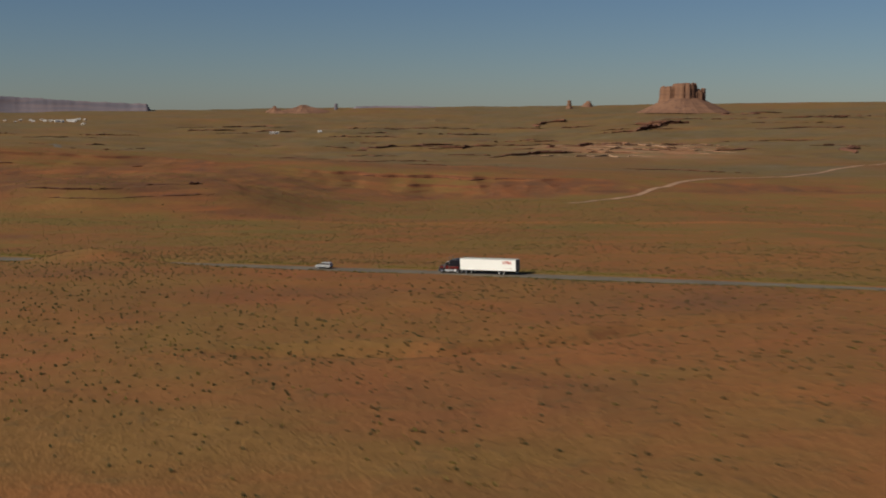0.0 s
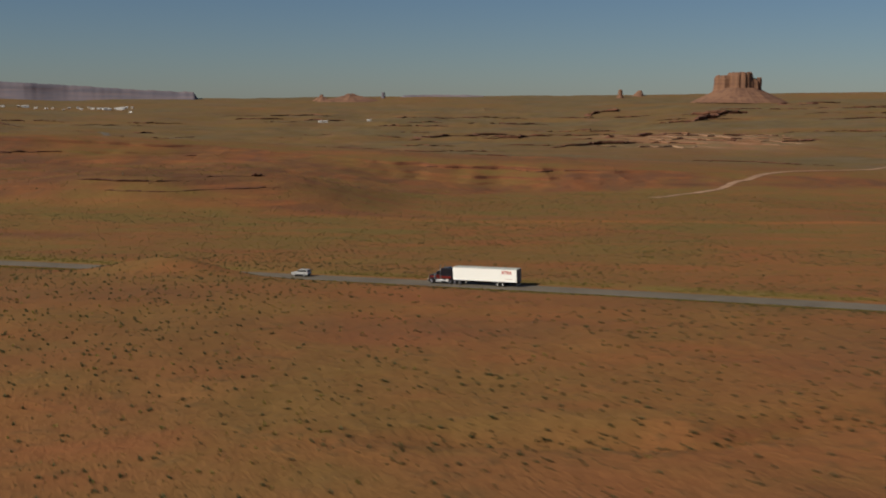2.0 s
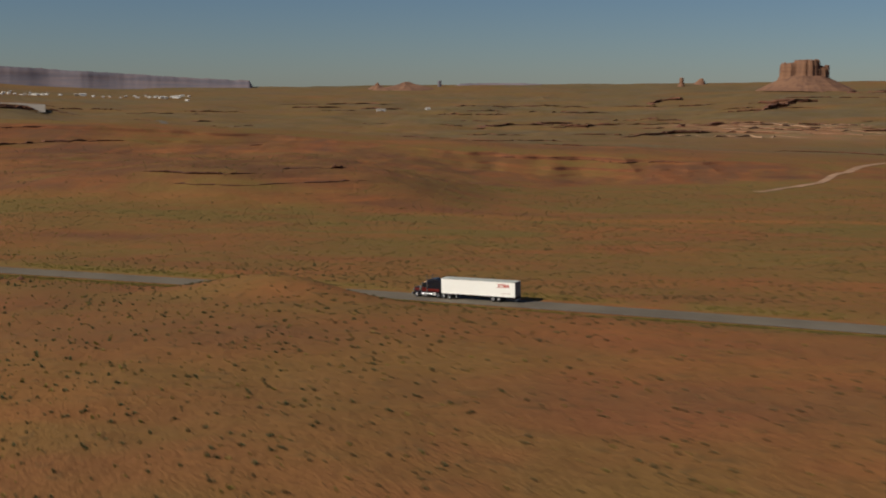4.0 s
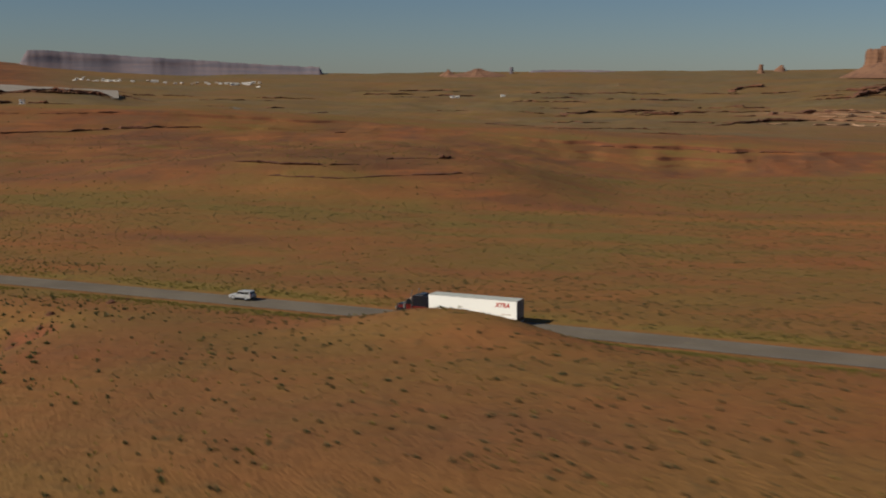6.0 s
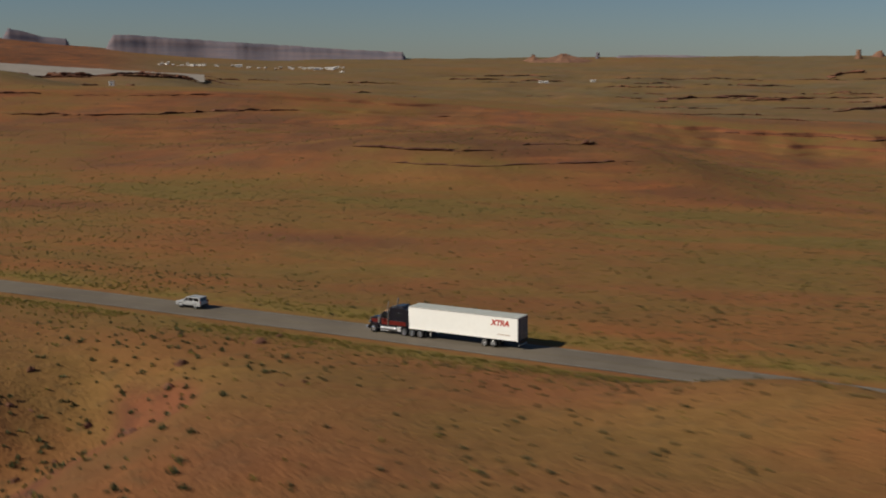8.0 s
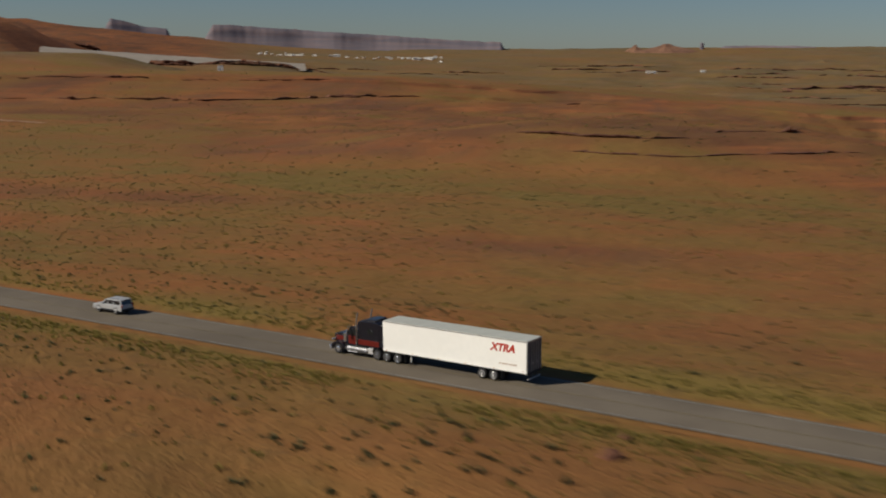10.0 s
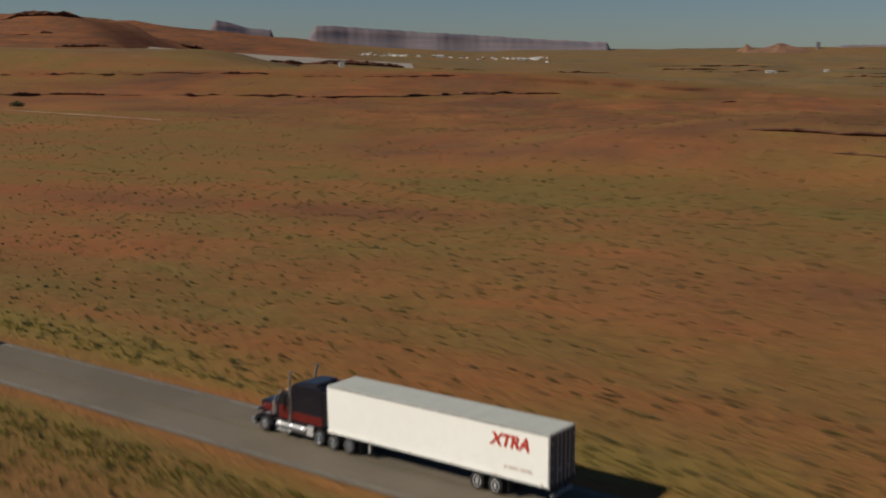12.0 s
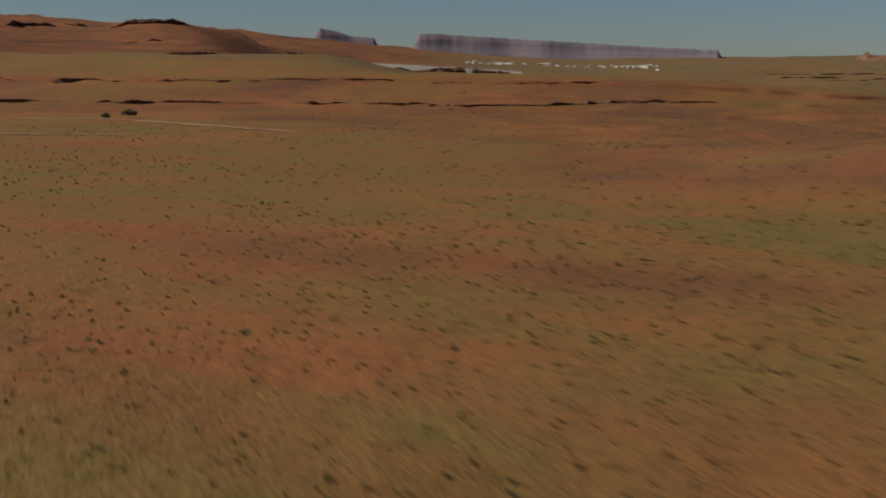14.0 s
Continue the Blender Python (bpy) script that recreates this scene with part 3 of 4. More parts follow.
    # underside
    floor_bm = block(-L + 0.05, -0.05, -W + 0.05, W - 0.05, z0 - 0.06, z0 - 0.002)
    for k in range(30):
        x = -0.5 - k * 0.53
        block(x - 0.04, x + 0.04, -W + 0.06, W - 0.06, z0 - 0.16, z0 - 0.06, 0, floor_bm)
    part("underframe", floor_bm, DARK_STEEL, top)
    part("slider_rails", block(-14.2, -9.9, -0.55, -0.42, 0.72, z0 - 0.16, 0, block(-14.2, -9.9, 0.42, 0.55, 0.72, z0 - 0.16)), DARK_STEEL, top)
    for s in (1, -1):
        leg = part("landing_leg", block(-3.18, -3.02, s * 0.95 - 0.08, s * 0.95 + 0.08, 0.32, z0 - 0.06, 0.01), RAIL, top, "pale metal landing leg")
        part("foot", block(-3.25, -2.95, s * 0.95 - 0.14, s * 0.95 + 0.14, 0.28, 0.32), DARK_STEEL, leg)
    part("cross_brace", tube((-3.1, -0.95, 0.7), (-3.1, 0.95, 0.7), 0.03, None, 8), DARK_STEEL, top)
    wheels = []
    for x in (-11.3, -12.55):
        part("axle", tube((x, -1.0, 0.5), (x, 1.0, 0.5), 0.07, None, 10), DARK_STEEL, top)
        for s in (1, -1):
            wheels.append(wheel(top, x, s * 1.0, 0.5, 0.56, ALLOY, 0.10))
    return top, wheels


# ---- tractor: in the same axes as its trailer ----
def build_tractor():
    top = tagged(new("semi_tractor"), "black and dark red long-nose tractor unit with chrome stacks and tanks", "truck")
    # frame
    part("chassis", block(-2.6, 6.5, -0.45, -0.3, 0.72, 1.0, 0, block(-2.6, 6.5, 0.3, 0.45, 0.72, 1.0)), DARK_STEEL, top)
    part("fifth_wheel", block(-1.5, -0.4, -0.5, 0.5, 1.0, 1.1, 0.04), DARK_STEEL, top)
    # sleeper
    sleeper = part("sleeper", profile([(0.55, 1.15), (3.25, 1.15), (3.25, 3.55), (2.9, 3.72), (0.8, 3.72), (0.55, 3.55)], -1.2, 1.2, 0.07), BLACK_PAINT, top, "black sleeper cabin")
    for s in (1, -1):
        part("side_stripe", block(0.62, 3.2, s * 1.2 - 0.01, s * 1.2 + 0.015, 1.3, 1.85, 0.01), RED_PAINT, sleeper, "dark red side panel")
        part("side_window", block(1.35, 2.1, s * 1.2 - 0.01, s * 1.2 + 0.012, 2.5, 2.95, 0.01), GLASS, sleeper)
        part("grab_rail", tube((3.2, s * 1.27, 1.6), (3.2, s * 1.27, 2.9), 0.018, None, 8), CHROME, sleeper)
        part("side_fairing", block(0.1, 0.55, s * 1.15 - 0.03, s * 1.15 + 0.03, 1.3, 3.5, 0.02), BLACK_PAINT, sleeper)
    # cab
    cab = part("cab", profile([(3.25, 1.05), (4.75, 1.05), (4.75, 2.12), (4.35, 2.85), (4.1, 3.0), (3.25, 3.08)], -1.06, 1.06, 0.06), BLACK_PAINT, top, "black cab")
    for s in (1, -1):
        door = part("door", block(3.4, 4.5, s * 1.06 - 0.01, s * 1.06 + 0.025, 1.2, 2.05, 0.02), RED_PAINT, cab, "dark red cab door")
        part("door_handle", block(3.5, 3.66, s * 1.1 - 0.01, s * 1.1 + 0.015, 1.92, 1.96), CHROME, door)
        part("side_window", profile([(3.5, 2.14), (4.55, 2.14), (4.25, 2.72), (3.5, 2.76)], s * 1.062 - 0.008, s * 1.062 + 0.008), GLASS, cab)
        mirror = part("mirror", block(4.3, 4.4, s * 1.5 - 0.12, s * 1.5 + 0.12, 2.05, 2.7, 0.03), CHROME, top, "tall chrome mirror")
        part("mirror_arm", tube((4.4, s * 1.05, 2.75), (4.36, s * 1.5, 2.62), 0.015, None, 8), CHROME, mirror)
        part("mirror_arm", tube((4.4, s * 1.05, 2.0), (4.36, s * 1.5, 2.12), 0.015, None, 8), CHROME, mirror)
    for s in (1, -1):
        a = profile([(4.745, 2.16), (4.775, 2.16), (4.395, 2.84), (4.36, 2.84)], min(s * 0.05, s * 0.95), max(s * 0.05, s * 0.95))
        part("windscreen", a, GLASS, cab, "split windscreen pane")
    part("sun_visor", profile([(4.28, 2.95), (4.72, 2.8), (4.74, 2.86), (4.3, 3.02)], -1.05, 1.05), CHROME, cab, "chrome sun visor")
    for y in (-0.7, -0.35, 0, 0.35, 0.7):
        part("roof_lamp", tube((4.0, y, 3.0), (4.22, y, 3.05), 0.05, 0.03, 8), LAMP_AMBER, cab)
    part("wind_deflector", profile([(1.2, 3.7), (3.0, 3.7), (2.4, 3.86), (1.2, 3.92)], -0.95, 0.95, 0.05), BLACK_PAINT, top)
    # nose
    hood = part("hood", profile([(4.75, 1.0), (6.55, 1.0), (6.6, 1.85), (6.3, 2.0), (4.75, 2.14)], -0.62, 0.62, 0.08), BLACK_PAINT, top, "long black hood")
    part("hood_stripe", block(4.85, 6.4, 0.60, 0.64, 1.3, 1.75, 0.015), RED_PAINT, hood)
    part("hood_stripe", block(4.85, 6.4, -0.64, -0.60, 1.3, 1.75, 0.015), RED_PAINT, hood)
    grille = part("grille", block(6.55, 6.68, -0.5, 0.5, 0.85, 1.86, 0.03), CHROME, top, "upright chrome grille")
    for k in range(9):
        y = -0.4 + 0.1 * k
        part("grille_bar", block(6.68, 6.7, y - 0.03, y + 0.01, 0.92, 1.78), DARK_STEEL, grille)
    part("bumper", profile([(6.55, 0.38), (6.85, 0.38), (6.9, 0.82), (6.55, 0.85)], -1.22, 1.22, 0.04), CHROME, top, "deep chrome bumper")
    for s in (1, -1):
        arc = [(6.7 - 0.95 + 0.95 * math.cos(a), 0.5 + 0.78 * math.sin(a)) for a in np.linspace(0.15, math.pi - 0.2, 11)]
        inner = [(5.75 + 0.62 * math.cos(a), 0.5 + 0.6 * math.sin(a)) for a in np.linspace(math.pi - 0.2, 0.15, 11)]
        part("front_fender", profile(arc + inner, s * 0.92 - 0.32, s * 0.92 + 0.32, 0.02), BLACK_PAINT, top, "black front fender")
        lamp = part("headlamp", block(6.45, 6.66, s * 0.86 - 0.2, s * 0.86 + 0.2, 1.25, 1.45, 0.04), CHROME, top)
        part("lens", block(6.66, 6.68, s * 0.86 - 0.17, s * 0.86 + 0.17, 1.27, 1.43), LAMP_CLEAR, lamp)
        part("air_cleaner", tube((4.95, s * 0.95, 1.35), (4.95, s * 0.95, 2.2), 0.2, None, 20), CHROME, top, "upright chrome air cleaner", smooth=False)
        stack = part("exhaust_stack", tube((3.38, s * 1.2, 1.1), (3.38, s * 1.2, 3.75), 0.085, None, 16), CHROME, top, "tall chrome exhaust stack")
        part("stack_tip", tube((3.38, s * 1.2, 3.75), (3.22, s * 1.2, 4.42), 0.08, 0.09, 16), CHROME, stack)
        part("heat_shield", block(3.33, 3.43, s * 1.31 - 0.01, s * 1.31 + 0.01, 1.6, 2.8, 0.005), DARK_STEEL, stack)
        tank = part("fuel_tank", tube((2.0, s * 0.98, 0.72), (4.6, s * 0.98, 0.72), 0.33, None, 24), DULL_CHROME, top, "round dusty chrome fuel tank")
        for x in (2.3, 3.3, 4.3):
            part("tank_strap", tube((x - 0.04, s * 0.98, 0.72), (x + 0.04, s * 0.98, 0.72), 0.342, None, 24), CHROME, tank)
        part("step", block(3.3, 4.5, s * 1.28 - 0.1, s * 1.28 + 0.06, 0.46, 0.5), ALLOY, tank)
        part("side_skirt", block(1.75, 4.9, s * 1.18 - 0.015, s * 1.18 + 0.015, 1.0, 1.12, 0.01), DARK_STEEL, top, "dark side skirt")
        part("tool_box", block(1.35, 1.95, s * 0.98 - 0.26, s * 0.98 + 0.26, 0.5, 1.1, 0.03), ALLOY, top)
        for x in (0.85, -0.35, -1.65):
            f = [(x + 0.66 * math.cos(a), 0.5 + 0.6 * math.sin(a)) for a in np.linspace(0.5, math.pi - 0.5, 9)]
            g = [(x + 0.63 * math.cos(a), 0.5 + 0.57 * math.sin(a)) for a in np.linspace(math.pi - 0.5, 0.5, 9)]
            part("mudguard", profile(f + g, s * 1.0 - 0.28, s * 1.0 + 0.28), DARK_STEEL, top)
        part("mud_flap", block(-2.58, -2.55, s * 0.98 - 0.3, s * 0.98 + 0.3, 0.25, 0.95), TRIM_BLACK, top)
        part("aerial", tube((4.3, s * 1.3, 2.7), (4.25, s * 1.33, 3.9), 0.012, 0.005, 6), TRIM_BLACK, top)
    wheels = []
    for s in (1, -1):
        wheels.append(wheel(top, 5.75, s * 1.02, 0.5, 0.3, CHROME, -0.05))
        for x in (0.85, -0.35, -1.65):
            wheels.append(wheel(top, x, s * 0.98, 0.5, 0.56, CHROME, 0.10))
    for x in (0.85, -0.35, -1.65, 5.75):
        part("axle", tube((x, -0.95, 0.5), (x, 0.95, 0.5), 0.07, None, 10), DARK_STEEL, top)
    return top, wheels


# ---- silver estate car: origin on the road under its middle ----
def build_suv():
    top = tagged(new("suv"), "silver boxy sport utility car with roof rails driving on the highway", "car")
    lower = profile([(-2.38, 0.42), (2.3, 0.36), (2.42, 0.62), (2.36, 0.92), (1.2, 1.08), (-2.36, 1.1), (-2.42, 0.75)], -0.93, 0.93, 0.07)
    body = part("body", lower, SILVER, top)
    cabin = profile([(-2.32, 1.06), (1.05, 1.06), (0.42, 1.66), (0.15, 1.74), (-2.0, 1.76), (-2.2, 1.66)], -0.8, 0.8, 0.07)
    part("cabin", cabin, SILVER, top)
    for s in (1, -1):
        for x0, x1, r0, r1 in ((0.02, 0.62, 0.02, 0.28), (-0.95, -0.1, -0.95, -0.1), (-2.05, -1.08, -1.95, -1.08)):
            part("side_window", profile([(x0, 1.14), (x1 + (0.1 if x1 > 0 else 0), 1.14), (r1, 1.6), (r0, 1.6)], s * 0.805 - 0.012, s * 0.805 + 0.012), GLASS, top, "dark side window")
        part("roof_rail", tube((-1.9, s * 0.7, 1.81), (0.05, s * 0.7, 1.8), 0.022, None, 8), TRIM_BLACK, top)
        part("mirror", block(0.62, 0.78, s * 1.0 - 0.1, s * 1.0 + 0.1, 1.1, 1.26, 0.03), SILVER, top)
        part("sill", block(-1.0, 0.95, s * 0.93 - 0.02, s * 0.93 + 0.015, 0.38, 0.55, 0.01), TRIM_BLACK, top)
        part("headlamp", block(2.28, 2.41, s * 0.66 - 0.2, s * 0.66 + 0.2, 0.7, 0.88, 0.03), LAMP_CLEAR, top)
        part("tail_lamp", block(-2.43, -2.34, s * 0.8 - 0.1, s * 0.8 + 0.1, 0.85, 1.25, 0.02), LAMP_RED, top)
        for x in (1.45, -1.42):
            ring = [(x + 0.46 * math.cos(a), 0.38 + 0.46 * math.sin(a)) for a in np.linspace(-0.1, math.pi + 0.1, 13)]
            hole = [(x + 0.38 * math.cos(a), 0.38 + 0.38 * math.sin(a)) for a in np.linspace(math.pi + 0.1, -0.1, 13)]
            part("wheel_arch", profile(ring + hole, s * 0.93 - 0.03, s * 0.93 + 0.012), TRIM_BLACK, top)
            part("door_handle", block(x * 0.35 - 0.09, x * 0.35 + 0.09, s * 0.94 - 0.01, s * 0.94 + 0.02, 0.92, 0.96), SILVER, top)
    part("windscreen", profile([(1.0, 1.12), (1.03, 1.1), (0.44, 1.65), (0.41, 1.63)], -0.72, 0.72), GLASS, top)
    part("rear_window", profile([(-2.3, 1.16), (-2.33, 1.16), (-2.22, 1.62), (-2.19, 1.62)], -0.68, 0.68), GLASS, top, "dark rear window")
    part("spoiler", block(-2.34, -2.05, -0.7, 0.7, 1.7, 1.76, 0.02), SILVER, top)
    part("rear_bumper", block(-2.5, -2.3, -0.92, 0.92, 0.42, 0.68, 0.05), TRIM_BLACK, top)
    part("front_bumper", block(2.28, 2.48, -0.9, 0.9, 0.36, 0.6, 0.05), TRIM_BLACK, top)
    part("number_plate", block(-2.46, -2.43, -0.17, 0.17, 0.78, 0.92), PLATE, top)
    wheels = [wheel(top, x, s * 0.8, 0.38, 0.25, ALLOY, 0.03) for x in (1.45, -1.42) for s in (1, -1)]
    return top, wheels


trailer, trailer_wheels = build_trailer()
tractor, tractor_wheels = build_tractor()
suv, suv_wheels = build_suv()


# ---- rock ledges: overhanging beds of darker rock that crop out along the slopes ----
def ledge(x0, y0, x1, y1, tall, material=None, label="dark red-brown sandstone ledge cropping out of the slope", grow=1.0, back=4.0):
    length = math.hypot(x1 - x0, y1 - y0)
    rng = random.Random(int(x0 * 7 + y0 * 13))
    ex, ey = (x1 - x0) / length, (y1 - y0) / length
    if ex < 0:
        x0, y0, x1, y1, ex, ey = x1, y1, x0, y0, -ex, -ey
    nx, ny = -ey, ex  # into the slope, away from the camera
    tall = tall * grow
    x0, y0, length = x0 - ex * length * 0.15, y0 - ey * length * 0.15, length * 1.3
    n = max(12, min(80, int(length / max(1.4, tall * 0.8))))
    u = np.linspace(0, 1, n + 1)
    cx, cy = x0 + ex * length * u, y0 + ey * length * u
    # each bed keeps to one level where the slope allows it
    g = land(cx, cy)
    want = g.mean() + (g[-1] - g[0]) * 0.3 * (u - 0.5)
    reach = min(30.0, 0.25 * length)
    offs = np.linspace(-reach, reach, 41)
    cost = np.abs(land(cx[:, None] + nx * offs, cy[:, None] + ny * offs) - want[:, None]) + 0.012 * np.abs(offs)
    o = offs[cost.argmin(1)]
    for _ in range(4):
        o = np.convolve(np.pad(o, 1, mode="edge"), (0.25, 0.5, 0.25), "valid")
    cx, cy = cx + nx * o, cy + ny * o
    g = land(cx, cy)
    deep = back + tall
    gb = land(cx + nx * deep, cy + ny * deep)
    bm, prev = bmesh.new(), None
    gap = rng.uniform(0.5, 1.0)
    for i in range(n + 1):
        wob = tall * rng.uniform(-0.35, 0.35)
        px, py = cx[i] + nx * wob, cy[i] + ny * wob
        if rng.random() < 0.2:
            gap = rng.choice((0.12, 0.5, 0.8, 1.0, 1.15))
        h = tall * gap * min(1, 5 * u[i] + 0.05, 5 * (1 - u[i]) + 0.05) * rng.uniform(0.8, 1.15)
        lip = 0.5 * h * rng.uniform(0.5, 1.3)
        rows = ((0.35 * tall, -1.2 * tall), (0.4 * h, 0.02 * h), (-lip * 0.8, 0.5 * h), (-lip, 0.62 * h), (-lip * 0.9, 0.98 * h), (0.1 * tall, 1.04 * h))
        ring = [bm.verts.new((px + nx * p, py + ny * p, g[i] + q)) for p, q in rows]
        ring.append(bm.verts.new((px + nx * deep, py + ny * deep, min(g[i] + 0.9 * h, gb[i] - 0.2))))
        if prev:
            for k in range(len(ring) - 1):
                bm.faces.new((prev[k], ring[k], ring[k + 1], prev[k + 1]))
        prev = ring
    bmesh.ops.recalc_face_normals(bm, faces=bm.faces)
    ob = part("rock_ledge", bm, material or LEDGE_ROCK)
    return tagged(ob, label, "rock", "ledges on the slopes")


ledge(-171, 674, -146, 686, 1.9)
ledge(-7, 2118, 68, 2203, 3.8)
ledge(82, 1726, 187, 1890, 4.4)
ledge(202, 2045, 317, 2386, 3.9)
ledge(448, 2849, 687, 3261, 8.0)
ledge(553, 3317, 646, 3381, 6.5)
ledge(267, 3590, 392, 3792, 6.5)
ledge(944, 3862, 1162, 4176, 7.3)
ledge(497, 2027, 548, 2090, 3.7)
ledge(707, 2367, 773, 2375, 4.4)
ledge(692, 2002, 766, 2114, 3.9)
ledge(-148, 2064, -8, 2368, 3.9)
ledge(-2321, 2364, -2252, 2486, 5.1)
# long level beds along the scarps
def bed(x0, x1, level, tall, seed, start=560):
    """A broken ledge that follows one contour of the scarp."""
    rng = random.Random(seed)
    x = x0
    while x < x1:
        w = rng.uniform(16, 60)
        ys = np.arange(start, 1320, 2.0)
        spot = []
        for px in (x, min(x + w, x1)):
            z = land(np.full(len(ys), px), ys)
            k = np.argmax(z > level)
            spot.append((px, float(ys[k])) if z[k] > level else None)
        if None not in spot and min(spot[0][1], spot[1][1]) > start + 3 and abs(spot[0][1] - spot[1][1]) < 3.0 * w:
            ledge(*spot[0], *spot[1], tall * rng.uniform(0.55, 1.15))
        x += w + rng.choice((0, 0, 0, 8, 25))


bed(-1000, -400, -4.2, 1.5, 1, 800)
bed(-1000, -440, -8.6, 0.9, 2, 780)
bed(-1000, -470, 6.0, 1.2, 4, 800)
bed(-230, -120, 2.6, 0.9, 5)
bed(-210, -130, -0.8, 0.5, 8)
bed(-240, 170, -21.0, 1.3, 6, 980)
bed(-200, 170, -31.5, 1.2, 7, 960)
bed(-420, -220, -9.0, 1.2, 9, 960)
# more beds far up the valley
for k in range(64):
    r = random.Random(900 + k)
    b, d = radians(r.uniform(-19, 24)), r.uniform(1350, 3700)
    x, y = -d * math.sin(b), d * math.cos(b)
    w = d * r.uniform(0.012, 0.035)
    ledge(x - w, y - w * r.uniform(-0.6, 0.3), x + w, y + w * r.uniform(-0.3, 0.6), d * r.uniform(0.0006, 0.0012))
# broken cliffs on the red hills
for k in range(46):
    r = random.Random(1500 + k)
    b, d = radians(r.uniform(25, 47)), r.uniform(2250, 3500)
    x, y = -d * math.sin(b), d * math.cos(b)
    w = r.uniform(30, 95)
    ledge(x - w * math.cos(b), y - w * math.sin(b), x + w * math.cos(b), y + w * math.sin(b), r.uniform(3.5, 8.0))
ledge(-700, 2050, -690, 2110, 6.0)
for x0, y0, x1, y1, h in ((150, 1800, 300, 1790, 3.2), (210, 1880, 420, 1860, 3.4), (250, 1990, 480, 1960, 4.0), (270, 2110, 520, 2080, 4.0), (300, 2240, 540, 2190, 4.5), (330, 2380, 500, 2330, 4.5)):
    ledge(x0, y0, x1, y1, h, PALE_ROCK, "pale tan and pink bedrock ledge on the valley side", 0.6, 14.0)


# ---- dirt tracks and bare ground ----
def smooth_line(pts, gap):
    out = []
    for a, b in zip(pts, pts[1:]):
        n = max(2, int(math.hypot(b[0] - a[0], b[1] - a[1]) / gap))
        out += [(a[0] + (b[0] - a[0]) * k / n, a[1] + (b[1] - a[1]) * k / n) for k in range(n)]
    out.append(pts[-1])
    for _ in range(6):
        out = [out[0]] + [((a[0] + 2 * b[0] + c[0]) / 4, (a[1] + 2 * b[1] + c[1]) / 4) for a, b, c in zip(out, out[1:], out[2:])] + [out[-1]]
    return out


def track(name, pts, half, material, label, gap=8.0, lift=0.25):
    return tagged(ribbon(name, smooth_line(pts, gap), half, lift, material, True, None, 5), label, "track", kind="structure")


track("dirt_track", [(95, 880), (150, 1000), (172, 1025), (178, 1045), (190, 1075), (283, 1250), (415, 1386), (660, 1731), (900, 2050)], 3.4, TRACK, "pale sandy dirt track winding up the valley")
track("dirt_lane", [(-690, 770), (-640, 806), (-600, 800), (-540, 783), (-500, 770)], 2.4, TRACK, "pale dirt lane below the scarp")
track("dirt_path", [(-640, 660), (-569, 687), (-552, 699), (-530, 716)], 1.8, TRACK, "narrow sandy path")
track("far_road", [(-790, 2330), (-741, 2224), (-712, 2150), (-700, 2080), (-660, 2030), (-560, 2010)], 7.0, ASPHALT, "grey road bending round a distant slope", 12.0, 0.6)


def tailings():
    """A graded fill: a tilted sheet of gravel with its toe below the ground."""
    bm, prev = bmesh.new(), None
    for i in range(41):
        u = i / 40
        b = radians(34.5 - 10.9 * u)
        top = TAILINGS[0] + (TAILINGS[1] - TAILINGS[0]) * u ** 0.85
        row = []
        for j in range(9):
            v = j / 8
            r = 2560 + 330 * v
            z = -9 + (top + 9) * v + 1.2 * noise.noise(Vector((u * 14, v * 5, 2)))
            row.append(bm.verts.new((-r * math.sin(b), r * math.cos(b), z)))
        row.append(bm.verts.new((-2960 * math.sin(b), 2960 * math.cos(b), -45)))
        if prev:
            for j in range(9):
                bm.faces.new((prev[j], row[j], row[j + 1], prev[j + 1]))
        prev = row
    bmesh.ops.recalc_face_normals(bm, faces=bm.faces)
    if sum(f.normal.z for f in bm.faces) < 0:
        bmesh.ops.reverse_faces(bm, faces=bm.faces)
    return tagged(part("tailings_slope", bm, RIPRAP, smooth=True), "broad pale grey gravel slope in the distance", "slope", kind="structure")


TAILINGS = (34, 1)  # height of its upper edge at either end
tailings()


